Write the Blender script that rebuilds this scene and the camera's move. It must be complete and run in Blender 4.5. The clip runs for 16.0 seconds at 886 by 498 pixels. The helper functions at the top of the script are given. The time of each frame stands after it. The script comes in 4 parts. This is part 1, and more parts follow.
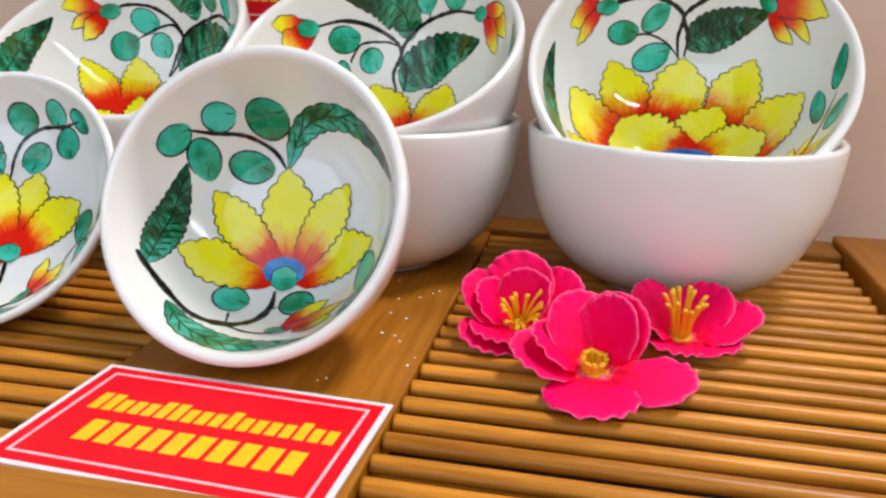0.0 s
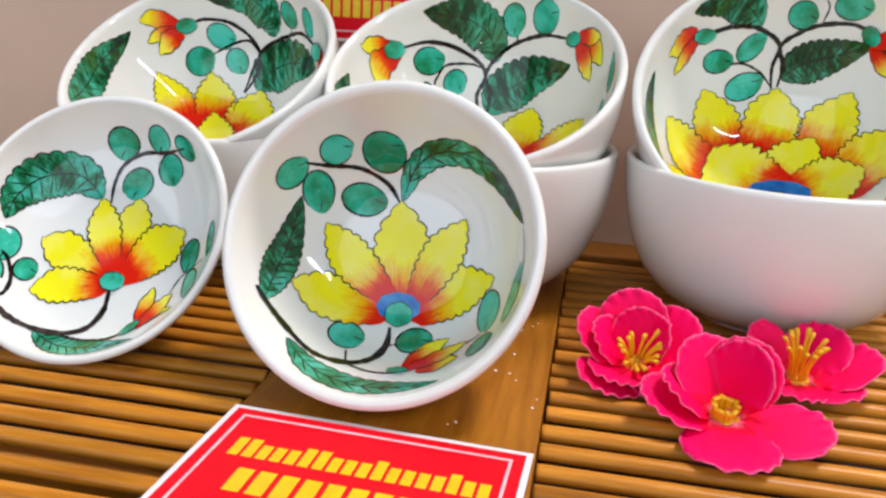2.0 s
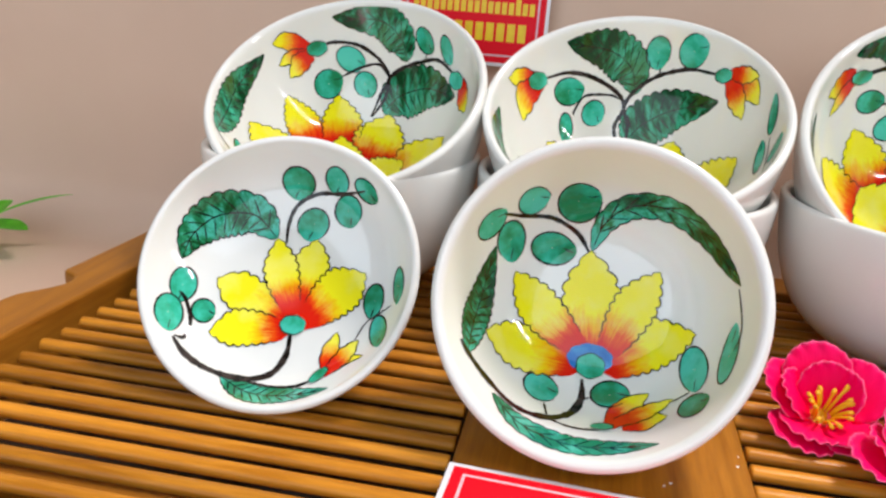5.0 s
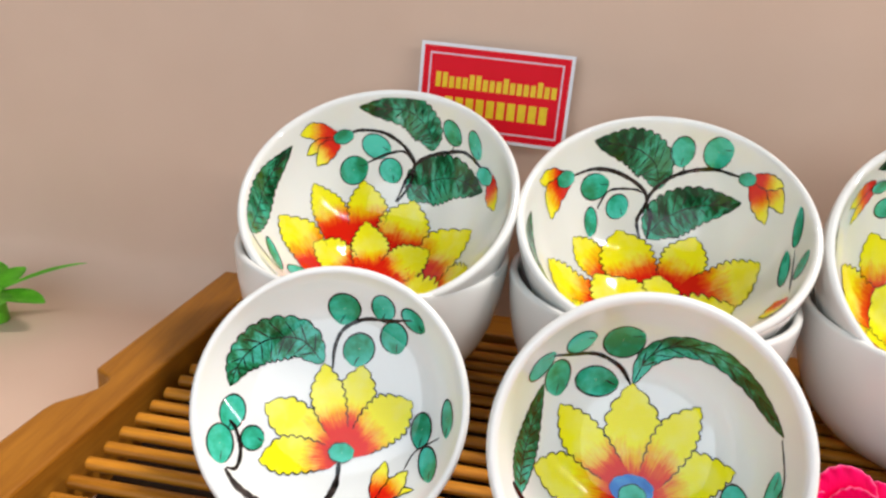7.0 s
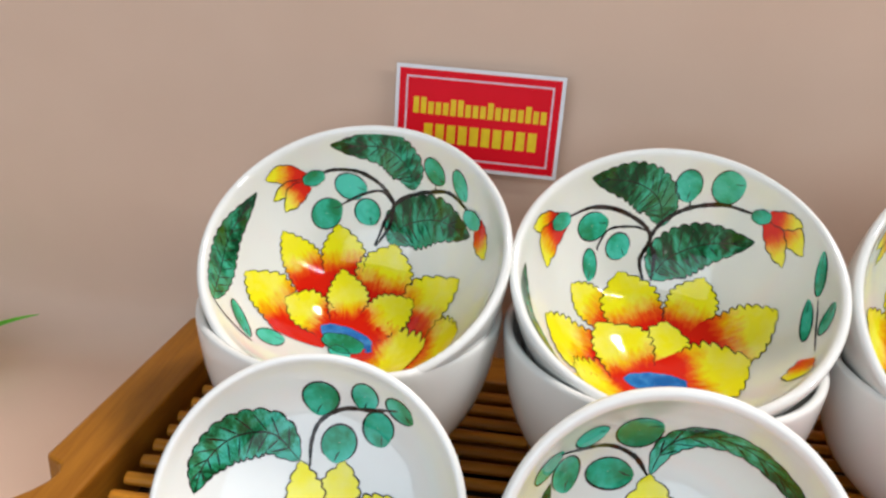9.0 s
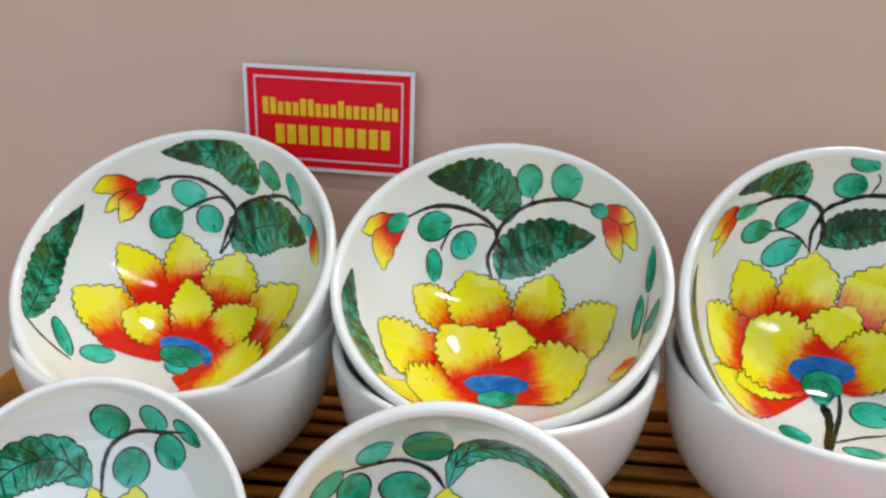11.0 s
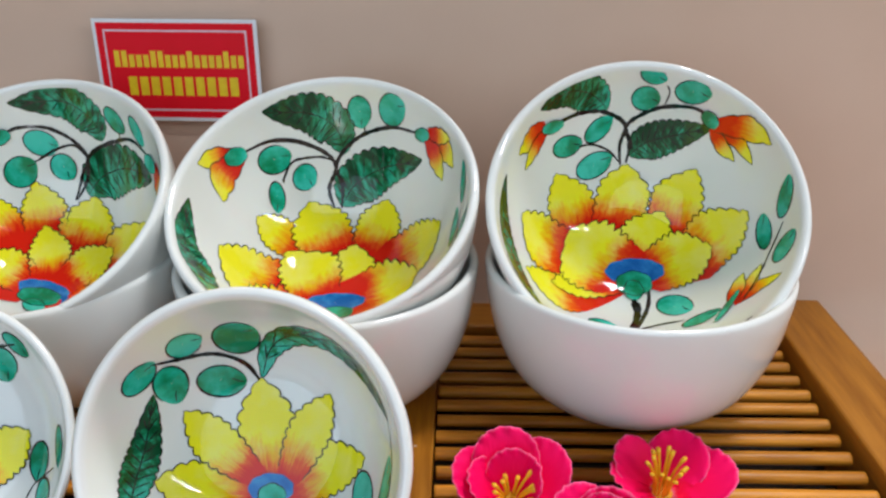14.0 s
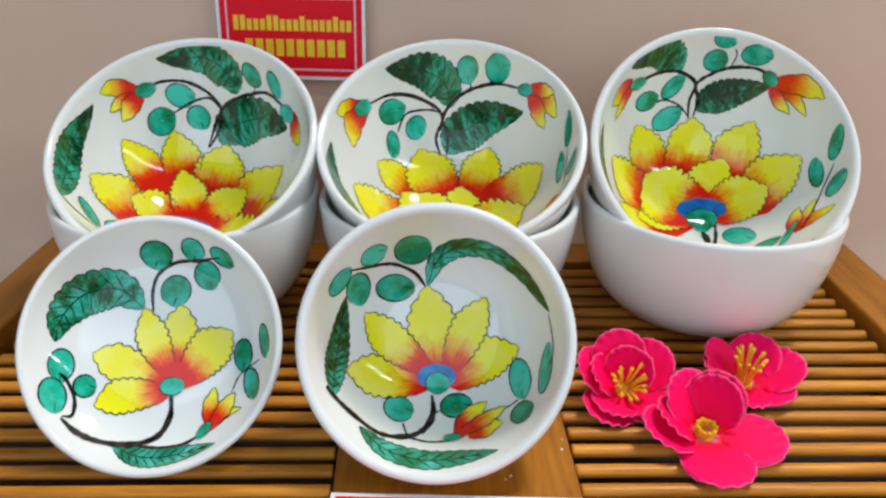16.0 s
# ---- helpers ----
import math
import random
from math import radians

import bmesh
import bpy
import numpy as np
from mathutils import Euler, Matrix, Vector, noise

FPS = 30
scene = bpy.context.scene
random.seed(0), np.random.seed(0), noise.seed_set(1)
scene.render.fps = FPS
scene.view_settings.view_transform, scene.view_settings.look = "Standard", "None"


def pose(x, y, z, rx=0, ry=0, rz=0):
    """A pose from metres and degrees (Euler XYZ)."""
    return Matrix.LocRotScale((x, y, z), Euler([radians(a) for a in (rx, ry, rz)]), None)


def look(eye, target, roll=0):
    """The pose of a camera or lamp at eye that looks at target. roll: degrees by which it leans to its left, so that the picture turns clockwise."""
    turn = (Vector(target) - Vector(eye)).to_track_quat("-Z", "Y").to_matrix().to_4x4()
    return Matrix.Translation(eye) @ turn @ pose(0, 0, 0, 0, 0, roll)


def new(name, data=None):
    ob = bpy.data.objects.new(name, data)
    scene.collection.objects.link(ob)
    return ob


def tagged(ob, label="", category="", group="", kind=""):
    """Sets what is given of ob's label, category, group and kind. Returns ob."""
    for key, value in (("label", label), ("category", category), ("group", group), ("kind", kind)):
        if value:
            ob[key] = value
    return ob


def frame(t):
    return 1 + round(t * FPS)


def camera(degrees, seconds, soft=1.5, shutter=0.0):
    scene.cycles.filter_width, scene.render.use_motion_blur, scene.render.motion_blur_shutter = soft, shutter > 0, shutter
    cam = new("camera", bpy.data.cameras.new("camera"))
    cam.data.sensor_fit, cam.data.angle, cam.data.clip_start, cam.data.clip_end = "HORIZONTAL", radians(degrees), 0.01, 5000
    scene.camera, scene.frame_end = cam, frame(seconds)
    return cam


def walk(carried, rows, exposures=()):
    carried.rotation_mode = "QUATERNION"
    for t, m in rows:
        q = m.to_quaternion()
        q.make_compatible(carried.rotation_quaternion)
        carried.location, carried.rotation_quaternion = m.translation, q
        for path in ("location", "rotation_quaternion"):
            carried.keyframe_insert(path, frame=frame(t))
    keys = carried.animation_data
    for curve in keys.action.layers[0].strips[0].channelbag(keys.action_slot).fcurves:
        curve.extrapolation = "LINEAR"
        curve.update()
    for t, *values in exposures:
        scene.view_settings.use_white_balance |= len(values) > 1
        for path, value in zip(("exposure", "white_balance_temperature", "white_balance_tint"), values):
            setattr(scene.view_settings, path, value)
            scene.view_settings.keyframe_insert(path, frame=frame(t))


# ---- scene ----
cam = camera(57.26, 16.0, 2.5)
# seconds, eye in metres, yaw, pitch and roll in degrees
PATH = [
    (0, 0.03352, 0.00427, 0.09766, 7.801, -17.060, -1.616),
    (0.5, 0.02433, 0.00617, 0.10065, 7.775, -17.211, -2.108),
    (1, 0.01421, 0.00600, 0.10459, 7.590, -17.293, -2.326),
    (1.5, 0.00525, 0.00585, 0.10667, 7.582, -17.392, -2.503),
    (2, -0.00511, 0.00629, 0.10761, 7.503, -17.510, -2.730),
    (2.5, -0.01866, 0.00566, 0.10782, 7.493, -17.720, -2.903),
    (3, -0.03455, 0.00452, 0.10832, 7.430, -17.803, -3.452),
    (3.2, -0.04036, 0.00405, 0.10727, 7.464, -17.946, -3.575),
    (5.3, -0.06960, 0.00786, 0.12991, 6.948, -19.252, -4.079),
    (5.5, -0.07190, 0.01000, 0.13575, 6.746, -19.612, -4.270),
    (6, -0.08178, 0.00825, 0.15530, 5.994, -19.642, -4.762),
    (6.5, -0.08834, 0.00739, 0.16390, 5.318, -19.904, -5.051),
    (7, -0.09553, 0.01496, 0.16983, 5.188, -20.631, -4.855),
    (7.5, -0.10148, 0.02367, 0.17613, 4.941, -20.729, -5.064),
    (8, -0.10463, 0.03430, 0.18183, 4.888, -21.345, -5.023),
    (8.2, -0.10492, 0.03874, 0.18334, 4.564, -21.528, -4.705),
    (10.3, -0.07276, 0.07201, 0.18860, 2.570, -23.794, -2.756),
    (10.5, -0.06489, 0.07244, 0.18903, 2.631, -23.713, -2.562),
    (11, -0.04618, 0.06865, 0.19154, 1.748, -23.413, -1.758),
    (11.5, -0.02720, 0.06820, 0.19197, 0.871, -23.567, -1.373),
    (12, -0.00754, 0.06948, 0.19108, 0.109, -23.673, -1.023),
    (12.5, 0.00663, 0.06773, 0.18713, -1.063, -23.586, -0.858),
    (13, 0.01702, 0.06335, 0.18408, -1.746, -23.925, -0.100),
    (13.5, 0.01308, 0.05289, 0.17852, -2.365, -23.993, 0.158),
    (14, -0.00077, 0.03883, 0.17819, -2.356, -24.059, 0.094),
    (14.5, -0.01565, 0.02542, 0.17964, -2.606, -24.169, -0.301),
    (15, -0.03234, 0.01330, 0.18239, -3.684, -24.388, -0.864),
    (15.5, -0.05420, 0.00029, 0.18212, -4.572, -24.197, -1.372),
    (16, -0.06701, -0.00957, 0.18009, -5.388, -25.198, -1.190),
]
walk(cam, [(t, pose(x, y, z, 90 + pitch, roll, yaw)) for t, x, y, z, yaw, pitch, roll in PATH],
     [(0, 0.11, 6850, 19), (3, 0.18, 6850, 18), (7, 0.31, 7200, 18), (10.5, 0.04, 6700, 15), (12.5, -0.10, 6450, 13), (16, -0.02, 6450, 12)])

# ---- world and lamps ----
world = bpy.data.worlds.new("room_light")
scene.world = world
world.use_nodes = True
world.node_tree.nodes["Background"].inputs[0].default_value = (1.0, 0.97, 0.93, 1)
world.node_tree.nodes["Background"].inputs[1].default_value = 0.05


def area_lamp(name, at, target, size_x, size_y, watts, colour, turn=0):
    lamp = bpy.data.lights.new(name, "AREA")
    lamp.shape, lamp.size, lamp.size_y, lamp.energy, lamp.color = "RECTANGLE", size_x, size_y, watts, colour
    ob = new(name, lamp)
    ob.matrix_world = look(at, target, turn)
    return ob


area_lamp("ceiling_lamp", (0.60, 0.50, 1.62), (0.0, 0.25, 0.0), 0.32, 0.32, 24.0, (0.96, 0.98, 1.0))
# broad cool fill added in front; no window is known there
area_lamp("front_window_lamp", (-0.55, -1.45, 0.75), (0.0, 0.3, 0.05), 2.4, 1.5, 25.0, (0.64, 0.83, 1.0))
area_lamp("tube_lamp", (1.21, -0.42, 0.98), (-0.02, 0.27, 0.03), 0.018, 1.15, 9.0, (0.86, 0.94, 1.0), 42)

# ---- materials ----
MATS = {}


class Nodes:
    """A small node graph writer for one material."""

    def __init__(self, name, rough=0.5, metal=0.0, spec=0.5):
        self.mat = bpy.data.materials.new(name)
        self.mat.use_nodes = True
        self.tree = self.mat.node_tree
        self.out = self.tree.nodes["Principled BSDF"]
        self.set("Roughness", rough), self.set("Metallic", metal), self.set("Specular IOR Level", spec)
        MATS[name] = self.mat

    def set(self, key, value):
        if hasattr(value, "is_linked"):
            self.tree.links.new(value, self.out.inputs[key])
        else:
            self.out.inputs[key].default_value = value

    def node(self, kind, **inputs):
        n = self.tree.nodes.new(kind)
        for key, value in inputs.items():
            self.feed(n, key.replace("_", " "), value)
        return n

    def feed(self, n, key, value):
        slot = n.inputs[int(key)] if key.isdigit() else n.inputs[key]
        if hasattr(value, "is_linked"):
            self.tree.links.new(value, slot)
        else:
            slot.default_value = value

    def coords(self, which="Object", scale=(1, 1, 1), rot=(0, 0, 0)):
        c = self.tree.nodes.new("ShaderNodeTexCoord")
        m = self.tree.nodes.new("ShaderNodeMapping")
        self.tree.links.new(c.outputs[which], m.inputs[0])
        m.inputs["Scale"].default_value, m.inputs["Rotation"].default_value = scale, rot
        return m.outputs[0]

    def noise(self, vec, scale, detail=4.0, rough=0.55):
        n = self.node("ShaderNodeTexNoise", Scale=scale, Detail=detail, Roughness=rough)
        self.tree.links.new(vec, n.inputs["Vector"])
        return n.outputs["Fac"]

    def ramp(self, fac, stops):
        n = self.tree.nodes.new("ShaderNodeValToRGB")
        self.tree.links.new(fac, n.inputs[0])
        el = n.color_ramp.elements
        while len(el) < len(stops):
            el.new(0.5)
        for e, (p, c) in zip(el, stops):
            e.position, e.color = p, (*c, 1)
        return n.outputs[0]

    def math(self, op, a, b=0.0):
        n = self.tree.nodes.new("ShaderNodeMath")
        n.operation = op
        self.feed(n, "0", a), self.feed(n, "1", b)
        return n.outputs[0]

    def mix(self, fac, a, b, kind="MIX"):
        n = self.tree.nodes.new("ShaderNodeMix")
        n.data_type, n.blend_type = "RGBA", kind
        for slot, value in ((n.inputs[0], fac), (n.inputs[6], a), (n.inputs[7], b)):
            if hasattr(value, "is_linked"):
                self.tree.links.new(value, slot)
            else:
                slot.default_value = value if isinstance(value, float) else (*value, 1)
        return n.outputs[2]

    def bump(self, height, strength=0.2, distance=0.0005):
        n = self.node("ShaderNodeBump", Strength=strength, Distance=distance)
        self.tree.links.new(height, n.inputs["Height"])
        self.set("Normal", n.outputs[0])


def porcelain():
    m = Nodes("porcelain_glaze", 0.1, 0, 0.5)
    v = m.coords()
    a = m.noise(v, 35.0, 3.0)
    m.set("Base Color", m.ramp(a, [(0.3, (0.80, 0.805, 0.765)), (0.7, (0.83, 0.835, 0.795))]))
    r = m.math("MULTIPLY_ADD", m.noise(v, 180.0), 0.07)
    r.node.inputs[2].default_value = 0.02
    m.set("Roughness", r)
    w = m.node("ShaderNodeTexWave", Scale=260.0, Distortion=1.5)
    w.bands_direction = "Z"
    m.tree.links.new(v, w.inputs["Vector"])
    m.bump(m.math("ADD", m.noise(v, 60.0, 2.0), m.math("MULTIPLY", w.outputs["Fac"], 0.25)), 0.07, 0.0004)
    m.set("Coat Weight", 0.4), m.set("Coat Roughness", 0.03)


def wood(name, dark, light, scale, along=(1, 14, 14), rough=0.38, bump=0.15):
    m = Nodes(name, rough, 0, 0.25)
    v = m.coords("Object", along)
    info = m.node("ShaderNodeObjectInfo")
    shift = m.node("ShaderNodeVectorMath")
    m.tree.links.new(v, shift.inputs[0]), m.tree.links.new(info.outputs["Random"], shift.inputs[1])
    shift.operation = "ADD"
    g = m.noise(shift.outputs[0], scale, 6.0, 0.65)
    big = m.noise(shift.outputs[0], scale * 0.18, 2.0)
    col = m.ramp(m.math("ADD", m.math("MULTIPLY", g, 0.65), m.math("MULTIPLY", big, 0.35)), [(0.34, dark), (0.62, light)])
    tone = m.math("MULTIPLY_ADD", info.outputs["Random"], 0.35)
    tone.node.inputs[2].default_value = 0.8
    n = m.tree.nodes.new("ShaderNodeVectorMath")
    n.operation = "SCALE"
    m.tree.links.new(col, n.inputs[0]), m.tree.links.new(tone, n.inputs["Scale"])
    m.set("Base Color", n.outputs[0])
    m.set("Roughness", m.math("MULTIPLY_ADD", g, 0.25))
    m.out.inputs["Roughness"].links[0].from_node.inputs[2].default_value = rough - 0.1
    m.bump(g, bump * 1.6, 0.0004)


def plain(name, a, b, scale, rough=0.5, bump=0.1, spec=0.5):
    m = Nodes(name, rough, 0, spec)
    v = m.coords()
    g = m.noise(v, scale, 5.0)
    m.set("Base Color", m.ramp(g, [(0.3, a), (0.7, b)]))
    m.bump(g, bump, 0.0003)
    return m


porcelain()
wood("bamboo_slat_wood", (0.33, 0.103, 0.006), (0.72, 0.285, 0.028), 26.0, rough=0.34)
wood("bamboo_board_wood", (0.30, 0.095, 0.004), (0.50, 0.190, 0.014), 30.0, (14, 1, 14))
wood("rail_wood", (0.27, 0.090, 0.007), (0.45, 0.175, 0.018), 22.0, (14, 1, 14))
wood("rail_wood_across", (0.27, 0.090, 0.007), (0.45, 0.175, 0.018), 22.0, (1, 14, 14))
# near-black pan colour carries the shade in the gaps between slats
plain("pan_plastic", (0.010, 0.007, 0.006), (0.018, 0.012, 0.010), 40.0, 0.4)
plain("card_white", (0.74, 0.74, 0.76), (0.82, 0.82, 0.84), 90.0, 0.35)
plain("card_red", (0.78, 0.001, 0.010), (0.84, 0.002, 0.016), 60.0, 0.45, 0.1, 0.2)
plain("card_line", (0.72, 0.42, 0.48), (0.85, 0.62, 0.66), 300.0, 0.35)
plain("card_yellow", (0.80, 0.50, 0.002), (0.90, 0.62, 0.004), 300.0, 0.35)
plain("stamen_yellow", (0.75, 0.36, 0.004), (0.88, 0.50, 0.01), 900.0, 0.5)
plain("leaf_plastic", (0.08, 0.50, 0.02), (0.18, 0.72, 0.05), 120.0, 0.4)
plain("speck_brown", (0.16, 0.10, 0.07), (0.22, 0.14, 0.10), 900.0, 0.7)
# room paint kept dark to hold down the bounced light
plain("room_paint", (0.17, 0.155, 0.12), (0.21, 0.195, 0.15), 3.0, 0.7)
plain("room_floor_tile", (0.40, 0.36, 0.32), (0.48, 0.44, 0.40), 3.0, 0.4)


def paper():
    m = Nodes("backdrop_paper", 0.62, 0, 0.3)
    v = m.coords()
    a = m.noise(v, 7.0, 4.0)
    col = m.ramp(a, [(0.3, (0.64, 0.44, 0.325)), (0.7, (0.70, 0.50, 0.38))])
    s = m.tree.nodes.new("ShaderNodeTexVoronoi")
    s.inputs["Scale"].default_value = 16.0
    m.tree.links.new(v, s.inputs["Vector"])
    spot = m.ramp(s.outputs["Distance"], [(0.022, (1, 1, 1)), (0.034, (0, 0, 0))])
    m.set("Base Color", m.mix(m.math("MULTIPLY", spot, 0.55), col, (0.16, 0.10, 0.07)))
    m.bump(m.noise(v, 400.0), 0.08, 0.0003)


paper()


def pink():
    m = Nodes("blossom_fabric", 0.55, 0, 0.12)
    uv = m.coords("UV")
    g = m.noise(m.coords("UV", (40, 3, 1)), 1.0, 4.0)
    x = m.node("ShaderNodeSeparateXYZ")
    m.tree.links.new(uv, x.inputs[0])
    f = m.math("ADD", x.outputs[1], m.math("MULTIPLY", m.math("SUBTRACT", g, 0.5), 0.16))
    # redder towards the foot: the shade inside the flower put into the colour
    m.set("Base Color", m.ramp(f, [(0.02, (0.90, 0.35, 0.50)), (0.16, (0.86, 0.001, 0.035)), (0.50, (0.93, 0.001, 0.085)), (0.955, (0.95, 0.002, 0.12)), (0.995, (0.95, 0.13, 0.28))]))
    m.bump(m.noise(m.coords("UV", (30, 4, 1)), 1.0), 0.35, 0.0006)


pink()


def paints():
    def petal(name, r0, r1, r2):
        m = Nodes(name, 0.06)
        x = m.node("ShaderNodeSeparateXYZ")
        m.tree.links.new(m.coords("UV"), x.inputs[0])
        info = m.node("ShaderNodeObjectInfo")
        vec = m.tree.nodes.new("ShaderNodeVectorMath")
        vec.operation = "ADD"
        m.tree.links.new(m.coords("UV", (14, 2.2, 1)), vec.inputs[0]), m.tree.links.new(info.outputs["Random"], vec.inputs[1])
        fib = m.noise(vec.outputs[0], 1.3, 5.0, 0.6)
        blot = m.noise(m.coords("Object"), 130.0, 3.0)
        f = m.math("ADD", x.outputs[1], m.math("MULTIPLY", m.math("SUBTRACT", fib, 0.5), 0.32))
        f = m.math("ADD", f, m.math("MULTIPLY", m.math("SUBTRACT", blot, 0.5), 0.35))
        col = m.ramp(f, [(r0, (0.76, 0.018, 0.006)), (r1, (0.86, 0.10, 0.008)), (r2, (0.90, 0.44, 0.008)), (min(0.97, r2 + 0.16), (0.91, 0.83, 0.018))])
        pale = m.ramp(m.noise(m.coords("Object"), 90.0, 3.0), [(0.45, (0, 0, 0)), (0.75, (1, 1, 1))])
        m.set("Base Color", m.mix(m.math("MULTIPLY", m.math("MULTIPLY", pale, m.ramp(f, [(r1, (0, 0, 0)), (r2, (1, 1, 1))])), 0.5), col, (0.93, 0.89, 0.28)))
        m.set("Specular IOR Level", 0.35)

    petal("paint_petal", 0.06, 0.16, 0.27)
    petal("paint_petal_deep", 0.10, 0.21, 0.36)
    petal("paint_bud", 0.30, 0.42, 0.58)

    def blotch(name, a, b, c, scale):
        m = Nodes(name, 0.06)
        info = m.node("ShaderNodeObjectInfo")
        g = m.noise(m.coords("Object"), scale, 4.0, 0.6)
        g = m.math("ADD", g, m.math("MULTIPLY", m.math("SUBTRACT", info.outputs["Random"], 0.5), 0.16))
        m.set("Base Color", m.ramp(g, [(0.36, a), (0.5, b), (0.64, c)]))
        m.set("Specular IOR Level", 0.35)

    blotch("paint_teal", (0.006, 0.22, 0.09), (0.014, 0.43, 0.28), (0.05, 0.58, 0.46), 85.0)
    def leaf(name, a, b, c, tip):
        m = Nodes(name, 0.06)
        info = m.node("ShaderNodeObjectInfo")
        vec = m.tree.nodes.new("ShaderNodeVectorMath")
        vec.operation = "ADD"
        m.tree.links.new(m.coords("UV", (2.0, 13, 1), (0, 0, 0.6)), vec.inputs[0]), m.tree.links.new(info.outputs["Random"], vec.inputs[1])
        streak = m.noise(vec.outputs[0], 1.0, 5.0, 0.65)
        patch = m.noise(m.coords("Object"), 42.0, 2.0)
        x = m.node("ShaderNodeSeparateXYZ")
        m.tree.links.new(m.coords("UV"), x.inputs[0])
        g = m.math("ADD", m.math("MULTIPLY", streak, 0.6), m.math("MULTIPLY", patch, 0.4))
        g = m.math("ADD", g, m.math("MULTIPLY", m.math("SUBTRACT", 0.5, x.outputs[1]), 0.12))
        g = m.math("ADD", g, m.math("MULTIPLY", m.math("SUBTRACT", info.outputs["Random"], 0.5), 0.06))
        col = m.ramp(g, [(0.42, a), (0.49, b), (0.57, c)])
        m.set("Base Color", m.mix(m.ramp(m.noise(m.coords("Object"), 48.0, 2.0), [(0.48, (0, 0, 0)), (0.66, (0.8, 0.8, 0.8))]), col, tip))
        m.set("Specular IOR Level", 0.35)

    leaf("paint_leaf", (0.003, 0.045, 0.014), (0.010, 0.16, 0.065), (0.035, 0.42, 0.27), (0.055, 0.12, 0.010))
    leaf("paint_leaf_fresh", (0.004, 0.06, 0.018), (0.010, 0.23, 0.10), (0.05, 0.52, 0.40), (0.012, 0.11, 0.025))
    blotch("paint_leaf_teal", (0.01, 0.20, 0.10), (0.04, 0.42, 0.30), (0.14, 0.58, 0.48), 120.0)
    blotch("paint_blue", (0.012, 0.13, 0.44), (0.022, 0.19, 0.55), (0.05, 0.30, 0.62), 150.0)
    blotch("paint_line", (0.008, 0.006, 0.005), (0.016, 0.012, 0.01), (0.05, 0.035, 0.03), 300.0)


paints()

# ---- building helpers ----
TRAY = pose(0, 0, 0, 0, 0, -3.6)


def mesh_of(name, bm, mats, smooth=True):
    me = bpy.data.meshes.new(name)
    bm.normal_update()
    bm.to_mesh(me)
    bm.free()
    for m in mats if isinstance(mats, (list, tuple)) else [mats]:
        me.materials.append(MATS[m])
    if smooth:
        me.shade_smooth()
    return me


def part(name, bm, mats, parent, label="", m=None, smooth=True):
    ob = new(name, bm if isinstance(bm, bpy.types.Mesh) else mesh_of(name, bm, mats, smooth))
    ob.parent = parent
    if m is not None:
        ob.matrix_basis = m
    return tagged(ob, label)


def thing(name, m, label, category, group="", kind=""):
    ob = new(name)
    ob.empty_display_size = 0.01
    ob.matrix_basis = m
    return tagged(ob, label, category, group, kind)


def prism(outline, z0, z1, bevel=0.0, segments=2):
    """A flat outline of (x, y) raised from z0 to z1, its edges rounded."""
    bm = bmesh.new()
    low = [bm.verts.new((x, y, z0)) for x, y in outline]
    top = [bm.verts.new((x, y, z1)) for x, y in outline]
    bm.faces.new(low[::-1]), bm.faces.new(top)
    n = len(low)
    for i in range(n):
        bm.faces.new((low[i], low[(i + 1) % n], top[(i + 1) % n], top[i]))
    bmesh.ops.recalc_face_normals(bm, faces=bm.faces)
    if bevel:
        sharp = [e for e in bm.edges if e.calc_face_angle(0) > 0.5]
        bmesh.ops.bevel(bm, geom=sharp, offset=bevel, segments=segments, affect="EDGES", profile=0.5)
    return bm


def box(x0, x1, y0, y1, z0, z1, bevel=0.0):
    return prism([(x0, y0), (x1, y0), (x1, y1), (x0, y1)], z0, z1, bevel)


def lathe(profile, steps=96):
    """A closed profile of (r, z) turned round the z axis."""
    bm = bmesh.new()
    rings = []
    for r, z in profile:
        if r < 1e-6:
            rings.append([bm.verts.new((0, 0, z))])
        else:
            rings.append([bm.verts.new((r * math.cos(a), r * math.sin(a), z)) for a in (2 * math.pi * i / steps for i in range(steps))])
    for a, b in zip(rings, rings[1:]):
        for i in range(steps):
            j = (i + 1) % steps
            q = [a[i % len(a)], a[j % len(a)], b[j % len(b)], b[i % len(b)]]
            q = [v for k, v in enumerate(q) if v not in q[:k]]
            if len(q) > 2:
                bm.faces.new(q)
    bmesh.ops.recalc_face_normals(bm, faces=bm.faces)
    return bm


def spline(points, steps=10):
    """A smooth polyline through the given points (Catmull-Rom)."""
    p = [np.array(q, float) for q in points]
    p = [2 * p[0] - p[1], *p, 2 * p[-1] - p[-2]]
    out = []
    for i in range(1, len(p) - 2):
        for k in range(steps):
            t = k / steps
            a, b, c, d = p[i - 1:i + 3]
            out.append(0.5 * (2 * b + (c - a) * t + (2 * a - 5 * b + 4 * c - d) * t ** 2 + (3 * b - a - 3 * c + d) * t ** 3))
    return out + [p[-2]]


# ---- setting: backdrop sheet and unseen room ----
TABLE = -0.026
WALL_V = 0.397


